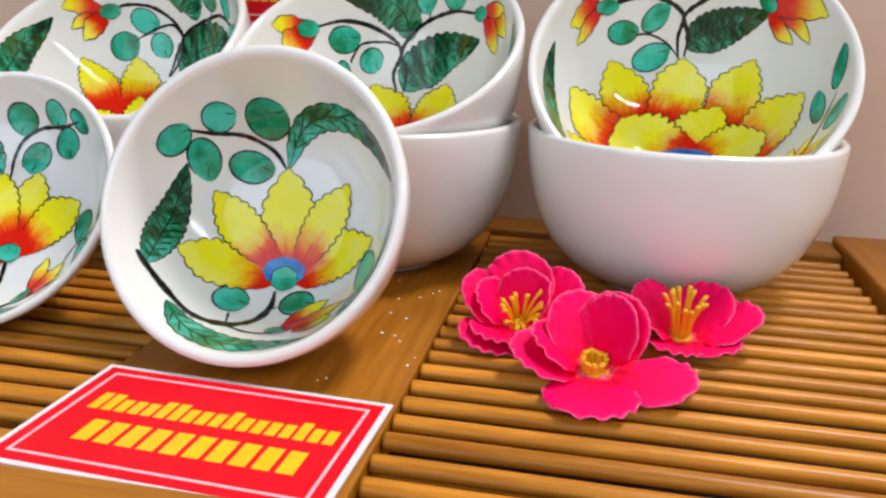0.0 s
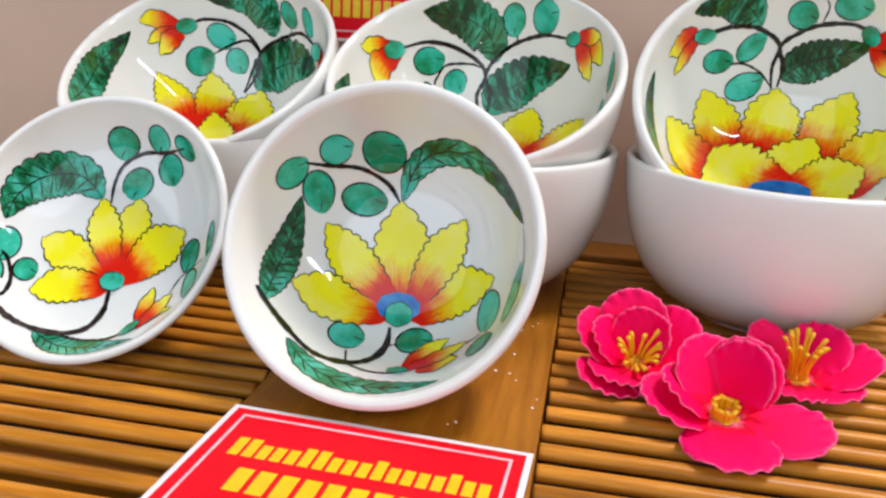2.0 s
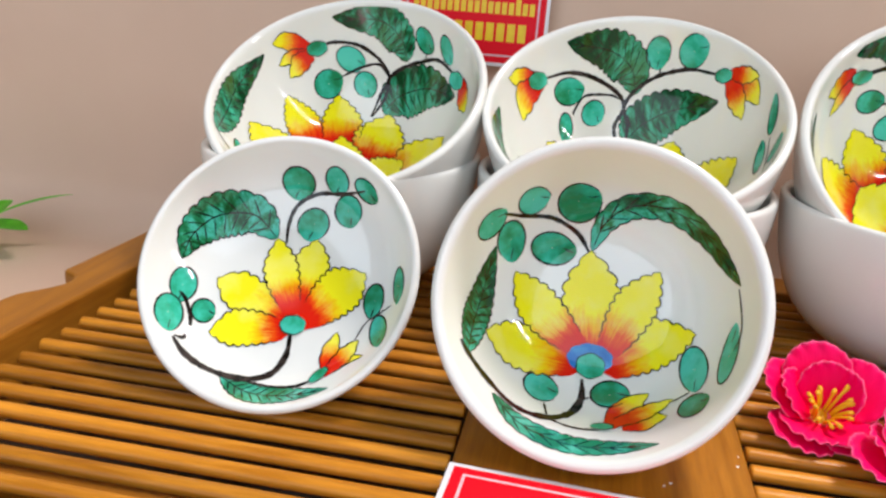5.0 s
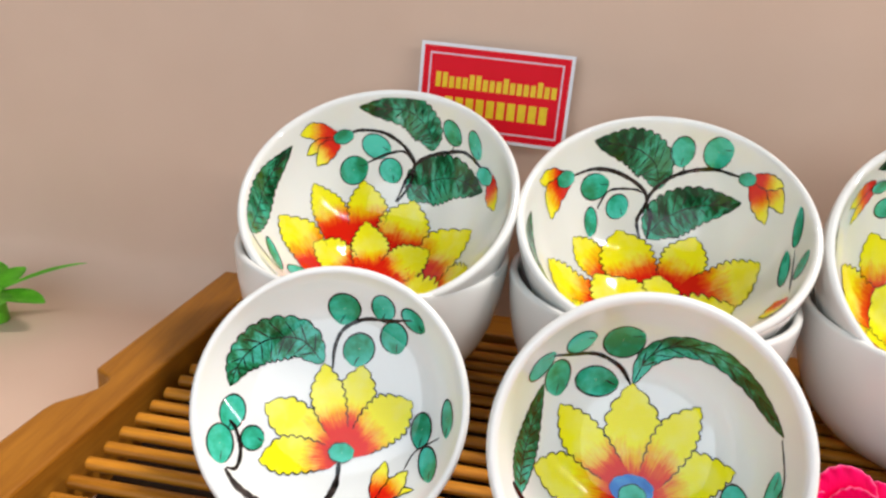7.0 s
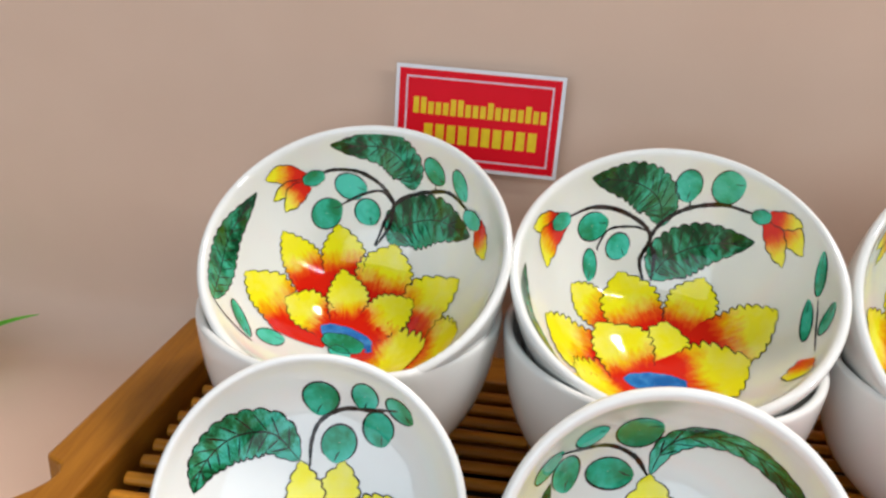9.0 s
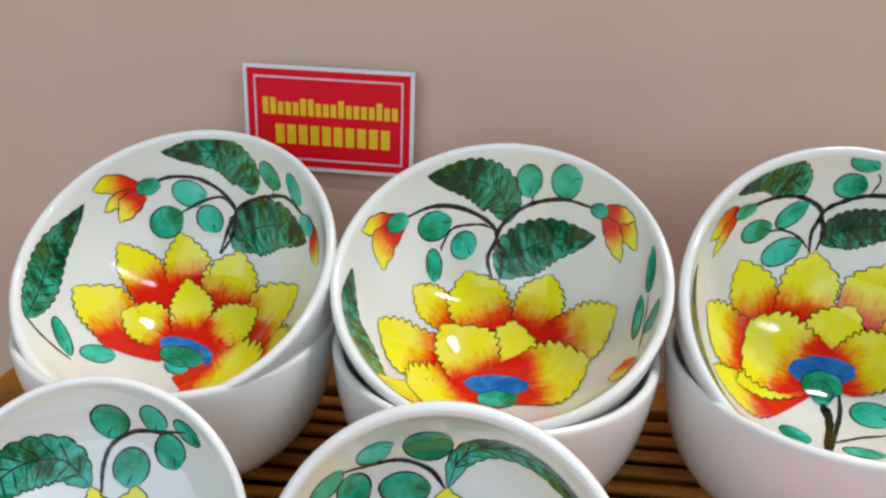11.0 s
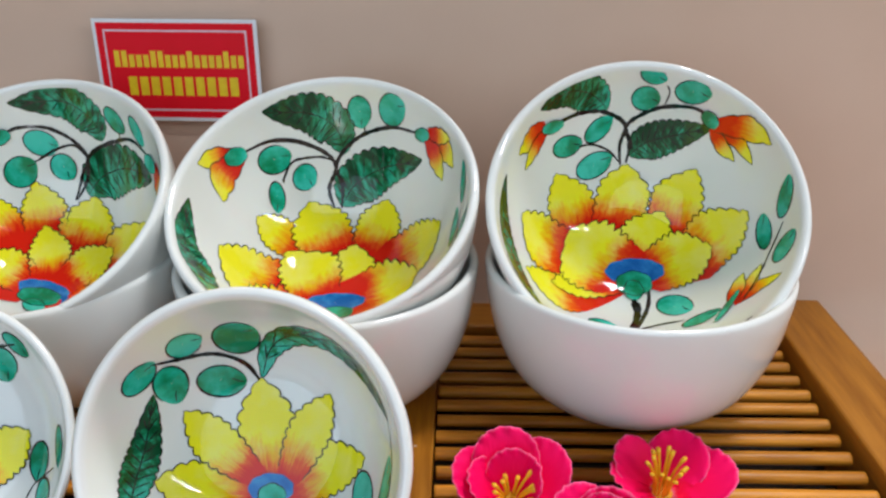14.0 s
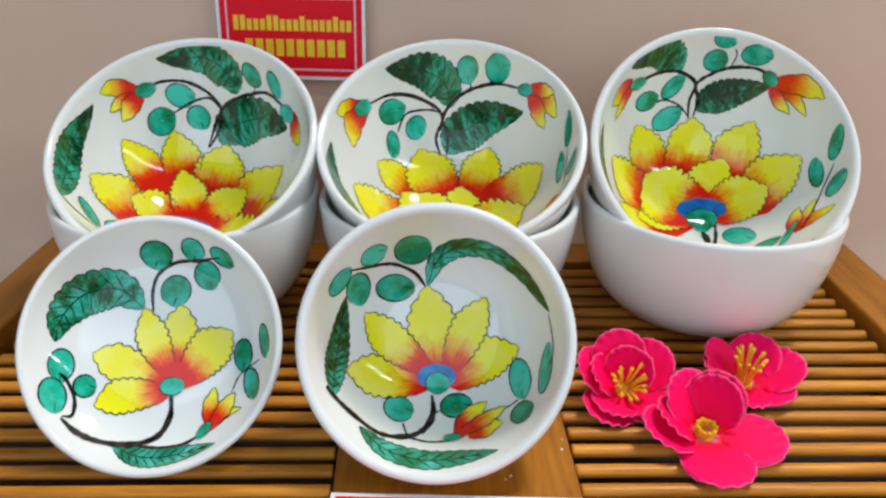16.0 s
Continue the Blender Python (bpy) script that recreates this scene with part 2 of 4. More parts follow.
def backdrop():
    bm = bmesh.new()
    prof = [(-0.40, TABLE), (0.10, TABLE), (0.30, TABLE), (WALL_V - 0.03, TABLE)]
    prof += [(WALL_V - 0.03 + 0.03 * math.sin(a), TABLE + 0.03 - 0.03 * math.cos(a)) for a in (radians(10 * i) for i in range(1, 10))]
    prof += [(WALL_V, 0.06), (WALL_V + 0.002, 0.25), (WALL_V + 0.006, 0.60)]
    cols = [-0.9 + 0.1 * i for i in range(19)]
    grid = [[bm.verts.new((u, v, z)) for u in cols] for v, z in prof]
    for a, b in zip(grid, grid[1:]):
        for i in range(len(cols) - 1):
            bm.faces.new((a[i], a[i + 1], b[i + 1], b[i]))
    bmesh.ops.recalc_face_normals(bm, faces=bm.faces)
    bmesh.ops.solidify(bm, geom=bm.faces[:], thickness=0.0015)
    ob = part("backdrop", bm, "backdrop_paper", None, m=TRAY)
    rng = random.Random(8)
    for u, z in ((-0.1077, 0.1436), (0.0571, 0.1480), (0.0782, 0.1305), (-0.2316, 0.1374), (0.020, 0.168), (-0.17, 0.160)):
        r = rng.uniform(0.0007, 0.0012)
        bm = lathe([(0, 0.0003), (r * 0.7, 0.0002), (r, 0.0), (0, -0.0001)], 9)
        part("speck", bm, "speck_brown", ob, "small brown fleck", m=pose(u, WALL_V + 0.0008 - 0.0016 * (1 - z / 0.3), z, 90, 0, 0))
    tagged(ob, "beige speckled paper sheet sweeping up behind the tray", "backdrop", kind="structure")


backdrop()


# unseen shell added round the set to shape bounced light and reflections
def room():
    for name, dims, mat, label in (
        ("floor", (-1.9, 1.9, -1.9, 1.9, -0.82, -0.78), "room_floor_tile", "unseen tiled floor added to close the room"),
        ("ceiling", (-1.9, 1.9, -1.9, 1.9, 1.80, 1.84), "room_paint", "unseen ceiling added to close the room, dark to limit bounce"),
        ("wall_north", (-1.9, 1.9, 1.9, 1.96, -0.78, 1.80), "room_paint", "unseen wall added to close the room, dark to limit bounce"),
        ("wall_south", (-1.9, 1.9, -1.96, -1.9, -0.78, 1.80), "room_paint", "unseen wall added to close the room, dark to limit bounce"),
        ("wall_east", (1.9, 1.96, -1.9, 1.9, -0.78, 1.80), "room_paint", "unseen wall added to close the room, dark to limit bounce"),
        ("wall_west", (-1.96, -1.9, -1.9, 1.9, -0.78, 1.80), "room_paint", "unseen wall added to close the room, dark to limit bounce"),
    ):
        tagged(part(name, box(*dims), mat, None, smooth=False), label, name.split("_")[0], kind="structure")
    table = thing("table", pose(0, 0, 0) @ TRAY, "plain table under the paper backdrop", "table")
    part("tabletop", box(-0.95, 0.95, -0.42, 0.45, TABLE - 0.032, TABLE - 0.002, 0.003), "rail_wood_across", table, smooth=False)
    for x in (-0.9, 0.9):
        for y in (-0.38, 0.41):
            part("leg", box(x - 0.025, x + 0.025, y - 0.025, y + 0.025, -0.78, TABLE - 0.032), "rail_wood_across", table, smooth=False)


room()

# ---- tea tray ----
U_L, U_BL, U_BR, U_R = -0.2318, -0.0914, -0.0118, 0.1321
V_F, V_B = 0.1365, 0.3520
PITCH, FIRST = 0.0097, 0.1412


def tray():
    t = thing("tea_tray", TRAY, "bamboo tea tray with round slats and a wide centre board", "tray")
    top, low = 0.0045, TABLE + 0.001
    out_l, in_l, in_r, out_r = -0.2600, -0.2380, 0.1350, 0.1620
    front, back = V_F - 0.027, V_B + 0.022
    # left rail with its finger notch
    skew = 0.07  # the left side opens slightly towards the front
    edge = [(out_l, back), (out_l, 0.2662), (out_l + 0.0018, 0.2648), (out_l + 0.0076, 0.2622), (out_l + 0.0094, 0.2585), (out_l + 0.0090, 0.2535), (out_l + 0.0066, 0.2485), (out_l + 0.0034, 0.2440), (out_l + 0.0008, 0.2400), (out_l, 0.2350), (out_l, front)]
    outline = [(u + skew * (v - 0.25), v) for u, v in [(in_l, front), (in_l, back)] + edge]
    part("side_rail", prism(outline, low, top, 0.0012), "rail_wood", t, smooth=False)
    part("side_rail", box(in_r, out_r, front, back, low, top, 0.0012), "rail_wood", t, smooth=False)
    part("end_rail", box(in_l + 0.0003 - skew * 0.1, in_r - 0.0003, front, V_F, low, top - 0.003, 0.001), "rail_wood_across", t, smooth=False)
    part("end_rail", box(in_l + 0.0003 + skew * 0.125, in_r - 0.0003, V_B, back, low, top - 0.003, 0.001), "rail_wood_across", t, smooth=False)
    part("centre_board", box(U_BL, U_BR, V_F + 0.0004, V_B - 0.0004, -0.010, 0.0, 0.0006), "bamboo_board_wood", t, smooth=False)
    board = t.children[-1]
    rng = random.Random(21)
    for i in range(26):
        r = rng.uniform(0.00025, 0.0006)
        part("fleck", lathe([(0, 0.00012), (r * 0.7, 0.0001), (r, 0.0)], 7), "card_white", board, "pale dust fleck" if i == 0 else "", m=pose(U_BR - rng.uniform(0.002, 0.03) if i % 2 else rng.uniform(U_BL + 0.004, U_BR - 0.004), rng.uniform(V_F + 0.03, V_B - 0.06), 0.0))
    # pan blackened so that the slat gaps read as deep shade
    part("drip_pan", box(in_l + 0.001, in_r - 0.001, V_F + 0.001, V_B - 0.001, -0.0235, -0.021), "pan_plastic", t, "plastic drip pan under the slats, blackened to give the gap shade", smooth=False)
    for v in (V_F + 0.03, V_B - 0.03):
        part("bearer", box(in_l + 0.0005, in_r - 0.0005, v - 0.006, v + 0.006, -0.018, -0.0105), "rail_wood_across", t, smooth=False)

    def slat(length):
        bm = bmesh.new()
        w, h = 0.0026, 0.0021
        ring = [(w * math.cos(a), -h + h * math.sin(a)) for a in (radians(24 * i) for i in range(15))]
        ends = [[bm.verts.new((x, y * k, z)) for y, z in ring] for x, k in ((0, 0.93), (0.0008, 1), (length - 0.0008, 1), (length, 0.93))]
        for a, b in zip(ends, ends[1:]):
            for i in range(len(ring)):
                j = (i + 1) % len(ring)
                bm.faces.new((a[i], a[j], b[j], b[i]))
        bm.faces.new(ends[0][::-1]), bm.faces.new(ends[-1])
        bmesh.ops.recalc_face_normals(bm, faces=bm.faces)
        me = mesh_of("slat", bm, "bamboo_slat_wood", True)
        return me

    rng = random.Random(4)
    left, right = slat(U_BL - U_L - 0.0008), slat(U_R - U_BR - 0.0008)
    n = 0
    while FIRST + n * PITCH < V_B - 0.004:
        v = FIRST + n * PITCH
        for me, u in ((left, U_L), (right, U_BR + 0.0008)):
            stretch = 1.0
            if me is left:
                u += skew * (v - 0.25)
                stretch = (U_BL - u) / (U_BL - U_L)
            part("slat", me, None, t, m=pose(u + rng.uniform(-0.0004, 0.0004), v + rng.uniform(-0.0002, 0.0002), rng.uniform(-0.0003, 0.0001), rng.uniform(-4, 4), 0, rng.uniform(-0.12, 0.12)) @ Matrix.Diagonal((stretch, 1, 1, 1)))
        n += 1


tray()

# ---- porcelain ----
# outlines of one wall, from the centre of the inside over the rim to the centre underneath: (radius, height from the rim)
RICE_IN = [(0.0, -0.0475), (0.012, -0.0470), (0.021, -0.0445), (0.030, -0.0385), (0.038, -0.0295), (0.0445, -0.0195), (0.0490, -0.0095), (0.0512, -0.0022)]
RICE_OUT = [(0.0518, -0.0006), (0.0530, 0.0), (0.0542, -0.0006), (0.0546, -0.0022), (0.0542, -0.0080), (0.0528, -0.0180), (0.0500, -0.0290), (0.0452, -0.0395), (0.0375, -0.0482), (0.0285, -0.0535), (0.0248, -0.0547), (0.0243, -0.0560), (0.0234, -0.0565), (0.0215, -0.0560), (0.0205, -0.0515), (0.0, -0.0505)]
SMALL_IN = [(0.0, -0.0330), (0.012, -0.0327), (0.021, -0.0312), (0.0285, -0.0262), (0.0345, -0.0180), (0.0385, -0.0090), (0.0408, -0.0025)]
SMALL_OUT = [(0.0414, -0.0006), (0.0427, 0.0), (0.0440, -0.0006), (0.0444, -0.0025), (0.0436, -0.008), (0.0412, -0.0165), (0.0360, -0.0265), (0.0290, -0.0335), (0.0215, -0.0365), (0.0210, -0.0400), (0.0200, -0.0407), (0.0185, -0.0400), (0.0178, -0.0372), (0.0, -0.0368)]
DISH_IN = [(0.00000, -0.01530), (0.01224, -0.01520), (0.02244, -0.01459), (0.02907, -0.01275), (0.03417, -0.00918), (0.03825, -0.00459), (0.04029, -0.00153)]
DISH_OUT = [(0.04080, -0.00031), (0.04172, 0.00000), (0.04264, -0.00041), (0.04294, -0.00163), (0.04131, -0.00510), (0.03723, -0.01020), (0.03162, -0.01530), (0.02448, -0.01816), (0.02407, -0.02091), (0.02326, -0.02142), (0.02193, -0.02091), (0.02142, -0.01887), (0.00000, -0.01856)]


def smooth_profile(prof, n=4):
    return [tuple(p) for p in spline(prof, n)]


def facing(centre, tilt, azimuth, spin=0.0):
    """The pose of a bowl whose rim has this centre and leans by tilt, turned by azimuth, and spun on its own axis."""
    a, b = radians(tilt), radians(azimuth)
    n = Vector((math.sin(a) * math.sin(b), -math.sin(a) * math.cos(b), math.cos(a)))
    x = Vector((math.cos(b), math.sin(b), 0))
    y = n.cross(x)
    m = Matrix((x, y, n)).transposed().to_4x4()
    return Matrix.Translation(centre) @ m @ pose(0, 0, 0, 0, 0, spin)


BODY = {}


def vessel(kind, name, m, label, category, group=""):
    prof = {"rice": (RICE_IN, RICE_OUT), "small": (SMALL_IN, SMALL_OUT), "dish": (DISH_IN, DISH_OUT)}[kind]
    if kind not in BODY:
        p = smooth_profile(prof[0]) + smooth_profile(prof[1], 3)
        BODY[kind] = mesh_of("body", lathe([(max(r, 0.0), z) for r, z in p]), "porcelain_glaze")
    t = thing(name, m, label, category, group)
    part("body", BODY[kind], None, t)
    return t


LOW = "plain white glazed porcelain rice bowl standing on the slats"
low_bowls = [vessel("rice", "rice_bowl", pose(x, y, 0.0562, 0, 0, s), LOW, "bowl", "stacked rice bowls") for x, y, s in ((-0.1412, 0.3185, 20), (-0.0317, 0.3085, 140), (0.0797, 0.3015, 250))]
HIGH = "white porcelain rice bowl with painted flower, tilted in another bowl"
bowl_a = vessel("rice", "rice_bowl", facing((-0.1402, 0.3117, 0.0803), 35.1, -9.1), HIGH, "bowl", "stacked rice bowls")
bowl_b = vessel("rice", "rice_bowl", facing((-0.0322, 0.3034, 0.0835), 32.6, -10.0), HIGH, "bowl", "stacked rice bowls")
bowl_c = vessel("rice", "rice_bowl", facing((0.0785, 0.2924, 0.0813), 47.8, -5.5), HIGH, "bowl", "stacked rice bowls")
small_bowl = vessel("small", "dipping_bowl", facing((-0.0461, 0.2065, 0.0452), 64.0, -6.6), "small white porcelain bowl with painted yellow flower, propped upright", "bowl")
saucer = vessel("dish", "saucer", facing((-0.1385, 0.2258, 0.0370), 55.0, -1.5), "shallow white porcelain dish with painted yellow flower, leaning upright", "saucer")

# painted decoration, in millimetres along the glaze from the centre of each vessel
DECOR = {}
DECOR["bowl_c"] = {}
DECOR["bowl_c"]["back"] = [
    (-19.1, 3.7, -31.5, 26.8, -2.3, 10.9, 0.46),
    (17.9, 4.2, 29.7, 30, 2.5, 10.4, 0.49),
    (26.3, -9.5, 50.7, 7.5, 2.6, 12.5, 0.46),
    (-23.9, -5.6, -49.7, 5.2, 3.9, 13.2, 0.45),
    (-18.4, -24.8, -49.8, -22.5, 3.7, 11.4, 0.4),
    (-3.9, 6.5, 1.1, 33.1, -1.3, 10.5, 0.58),
]
DECOR["bowl_c"]["front"] = [
    (-1.9, -15, -32.2, -22.6, -0.5, 6, 0.54),
    (10.2, -12, 33.1, -4.4, 1.4, 10, 0.53),
    (-1.8, -11.5, -21.1, 3.9, 3.2, 14.4, 0.58),
    (3.3, -7.7, 15.6, 12.4, 0.7, 8.7, 0.49),
]
DECOR["bowl_c"]["blue"] = [
    (3.7, -11.1, 11, 0.4, 0.49),
]
DECOR["bowl_c"]["calyx"] = [
    (3.1, -16.5, 6.8, 0.3, 0.79),
    (2.9, -19.6, -0.4, -4.6, 0.79),
    (-39.9, 46, 5.9, 2.4, 0.45),
    (36.1, 50.4, 3.2, -3.5, 0.63),
    (38.1, -38.7, -5.7, -8.2, 0.15),
]
DECOR["bowl_c"]["leaf"] = [
    (8.8, [(-11.9, 56.4), (-21.8, 62.3), (-35.3, 62.6), (-51.0, 51.8)]),
    (8.0, [(1.2, 36.7), (8.0, 42.0), (20.5, 44.9), (36.8, 46.6)]),
    (5.8, [(-47.8, -57.6), (-54.6, -37.6), (-61.2, -16.9), (-64.6, 0.2), (-65.0, 17.8)]),
    (1.4, [(0.9, -59.5), (21.6, -59.2), (37, -61.3), (47.8, -53.8)]),
]
DECOR["bowl_c"]["berry"] = [
    (7.5, 72.5, 6.8, -2.3, 0.54),
    (5.3, 61.9, 6.9, -1.4, 0.77),
    (27.5, 63.8, 8.5, -2.4, 0.62),
    (-14.6, 47.3, 5.4, 5, 0.62),
    (-28.7, 38.5, 6.8, 2.6, 0.65),
    (-13.9, 32.1, 7, 4.4, 0.63),
    (68, 7.8, 3, 9.2, 0.37),
    (56.8, -4.7, 0.1, 8.6, 0.40),
    (65.5, -16.8, 5.4, 6.1, 0.52),
    (-14.2, -42.9, 6.3, -0.2, 0.80),
    (17.5, -29.1, 6, -3.7, 0.86),
    (26.9, -41.1, 7.5, 3.3, 0.40),
    (9.2, -49.7, 6.7, -2, 0.45),
]
DECOR["bowl_c"]["stem"] = [
    (0.95, [(-2.1, 32.6), (-3.3, 41.3), (-1.7, 48.4), (-5.8, 52.6), (-15.1, 55.2), (-26.3, 53.4), (-34.9, 49.1), (-40.8, 45)]),
    (0.95, [(0.2, 33.5), (1.1, 42), (-1.7, 48.4), (2.6, 53.1), (13.9, 57.5), (27.4, 56.7), (35.9, 52.1)]),
    (0.54, [(-2.1, 33.4), (-8.3, 38.6), (-16.1, 40.7), (-22.5, 39.2)]),
    (0.41, [(14.7, 58.1), (16.6, 64.1), (14.9, 67.7)]),
    (1.63, [(2.2, -22.3), (2.6, -33.3), (-5.8, -55)]),
    (0.81, [(9, -16.9), (7.1, -28.9), (0.2, -44.4), (-5.8, -55)]),
    (0.54, [(0.2, -44.4), (10.9, -40.6), (20.5, -39.8)]),
    (0.41, [(66, -3.6), (58.5, -15.7), (54.1, -23.5), (44.2, -38.4)]),
]
DECOR["bowl_c"]["bud"] = [
    (-43.7, 45.7, -57.7, 29.3, -0.9, 5, 0.38),
    (-42.9, 43.8, -50.8, 24.2, -0.8, 3, 0.44),
    (36.9, 48.1, 64.6, 33.9, 3.8, 5.3, 0.52),
    (37.4, 46.3, 54.1, 27.2, 3.2, 3, 0.52),
    (36.7, 46.4, 46.2, 30.5, -0.6, 2.9, 0.47),
    (39.8, -37, 46.4, -21.2, 0.2, 3.3, 0.49),
    (40.7, -37.2, 63, -31.4, 1.8, 3.6, 0.46),
    (40.3, -36.7, 54.4, -20.1, -0.9, 3, 0.5),
]
DECOR["bowl_b"] = {}
DECOR["bowl_b"]["back"] = [
    (-17.8, 4.3, -38.8, 11.2, 0.2, 7.8, 0.54),
    (9.1, 4.7, 16.2, 27.4, 0.7, 9.4, 0.57),
    (19.5, -0.6, 46.3, 9.4, -1.9, 12.9, 0.47),
    (-19.6, -14.9, -50.6, -13.2, 5.3, 14.6, 0.54),
    (-23, -66.2, -45.7, -54.4, -14.7, 15.8, 0.69),
    (-5.6, 2.6, -18.5, 24.6, -0.4, 11.7, 0.54),
]
DECOR["bowl_b"]["front"] = [
    (-8.9, -26.9, -30.7, -39.8, 7.5, 21.6, 0.65),
    (11.3, -18.1, 33.9, -10, -2, 15.3, 0.43),
    (-7.3, -19, -22.5, 0.3, -3.9, 10.5, 0.55),
    (0.5, -14.2, 3.2, 7.4, -1.7, 8.6, 0.54),
]
DECOR["bowl_b"]["blue"] = [
    (0.9, -20.2, 11.1, 1.2, 0.47),
]
DECOR["bowl_b"]["calyx"] = [
    (2.3, -28, 7.2, 1.2, 0.70),
    (-54.2, 31.4, 4.3, 4.5, 0.57),
    (39.9, 49.9, 4.5, -1.6, 0.59),
]
DECOR["bowl_b"]["leaf"] = [
    (10.2, [(-3.5, 46.3), (-8.8, 57.1), (-23.0, 60.9), (-45.2, 55.7)]),
    (10.0, [(-5.0, 24.9), (1.4, 34.2), (15.5, 40.4), (36.5, 39.9)]),
    (8.3, [(-38.7, -57.9), (-54.2, -37.6), (-64.2, -26.7), (-69.5, -1.7)]),
]
DECOR["bowl_b"]["berry"] = [
    (4.8, 63.9, 1, -6.5, 0.99),
    (23.8, 63.3, 7.9, 1.3, 0.87),
    (-36.1, 37.6, 6.8, 4.7, 0.67),
    (-32.2, 22.8, 1.8, -6.1, 0.55),
    (-21.6, 34.2, 4.3, -2.2, 1.26),
    (66.2, 16.6, 2.1, 8.8, 0.33),
    (58.3, -1.9, 1, 9.6, 0.30),
    (68.3, -7.7, 3.5, 6.5, 0.46),
]
DECOR["bowl_b"]["stem"] = [
    (0.91, [(-7.7, 23.7), (-10.6, 31.4), (-8.1, 40.5), (-14, 46), (-27.2, 48), (-40.1, 44.2), (-51.4, 34.6)]),
    (0.91, [(-4.6, 24.1), (-5, 33.6), (-8.1, 40.5), (-3.2, 48.7), (7.3, 54.8), (21.9, 56.2), (36.2, 51.5)]),
    (0.52, [(-10.1, 43.1), (-16.5, 43.5), (-27.3, 39.5), (-30.5, 31.6), (-30.3, 29.4)]),
    (0.39, [(6.5, 54.7), (6.7, 57.7)]),
    (0.39, [(18.1, 56), (19.5, 58.2)]),
    (0.39, [(64.1, 5.8), (62.5, -10.6), (62.1, -22.7)]),
]
DECOR["bowl_b"]["bud"] = [
    (-51.7, 33.4, -71, 17.2, -1.1, 4.5, 0.53),
    (-52.5, 31.5, -54.5, 9.1, -4.3, 6.2, 0.59),
    (43.4, 49.8, 59.9, 40.8, 0.2, 3.4, 0.49),
    (43.2, 48.6, 58.3, 28.6, 2.3, 4.6, 0.59),
    (42.4, 48.7, 48.5, 27, 0.5, 4.5, 0.47),
    (58.7, -24.6, 50.8, -35, 1.9, 7.7, 0.72),
]
DECOR["bowl_a"] = {}
DECOR["bowl_a"]["back"] = [
    (-26.8, 4.7, -45.6, 19.9, -1.3, 8.6, 0.4),
    (0.2, 5.3, 3.2, 28.8, 0.8, 11.5, 0.49),
    (16.8, -8.6, 37.8, 12.6, 6.6, 11.8, 0.45),
    (-30.5, -17.3, -55, -7.9, -3.4, 11.8, 0.5),
    (24.6, -20.2, 45.3, -15.6, -8.3, 22.4, 0.51),
    (-15.6, 12, -22.4, 32.3, -0.8, 8.9, 0.41),
]
DECOR["bowl_a"]["front"] = [
    (-15.4, -10.4, -34, -7, -1.2, 8, 0.54),
    (2.5, -16.9, 25.7, -18, -17.3, 25.3, 0.75),
    (0.1, -9, 14.3, 5.3, 1, 7.8, 0.52),
    (-8.5, -7.4, -16.2, 13.5, -1.1, 7, 0.46),
]
DECOR["bowl_a"]["blue"] = [
    (-6.1, -15.3, 11, -2.8, 0.44),
]
DECOR["bowl_a"]["calyx"] = [
    (-7.3, -18.2, 8.4, -0.9, 0.55),
    (-6.7, -23.6, 4.1, -2.2, 0.72),
    (-37.8, 47.7, 4.7, 3.2, 0.54),
    (45.8, 35.8, 5.3, -4, 0.54),
]
DECOR["bowl_a"]["leaf"] = [
    (9.4, [(11.9, 51.7), (8.0, 61.8), (-5.6, 68.7), (-32.4, 64.3)]),
    (11.0, [(-0.3, 29.5), (8.4, 37.2), (24.4, 38.8), (43.2, 29.6)]),
    (7.0, [(-61.9, -38.9), (-64.9, -18.5), (-67.6, 3.2), (-62.6, 29.1)]),
]
DECOR["bowl_a"]["berry"] = [
    (24.1, 59.5, 4.7, -4.9, 0.73),
    (39.5, 51.9, 2.8, -6.5, 0.61),
    (-20, 49.1, 7.8, 0.3, 0.69),
    (-28.4, 35.1, 5.4, 5.3, 0.79),
    (-10.7, 40.2, 3.2, -4.7, 1.00),
    (-33.7, -32.6, 4.6, 4.3, 0.81),
    (-47.5, -34.4, 6.6, -7.1, 0.33),
]
DECOR["bowl_a"]["stem"] = [
    (0.85, [(-5.6, 26.8), (-2.1, 37.9), (1.5, 44.5), (-4.4, 51.8), (-16.1, 56.1), (-28.9, 54.1), (-37.1, 48.8)]),
    (0.85, [(-5, 26.9), (0.2, 36.4), (2.5, 45.3), (13.2, 50.1), (30, 50.3), (40.3, 43), (44.5, 37.3)]),
    (0.61, [(1.5, 44.5), (-4.4, 49.7), (-13.8, 46.9), (-22.9, 40.4)]),
    (0.36, [(23.4, 51), (24.3, 54.1)]),
    (0.48, [(-62.6, -38.4), (-51.3, -42.1), (-38.7, -44.6)]),
]
DECOR["bowl_a"]["bud"] = [
    (-40.5, 46.4, -60.7, 36.6, -2.5, 4.2, 0.55),
    (-41, 44.2, -53.8, 29.8, -1.6, 2.9, 0.53),
    (-39.8, 43.8, -46.8, 28.2, -1.5, 4.2, 0.48),
    (49.8, 34, 54.3, 15.8, -0.9, 4.9, 0.45),
]
DECOR["saucer"] = {}
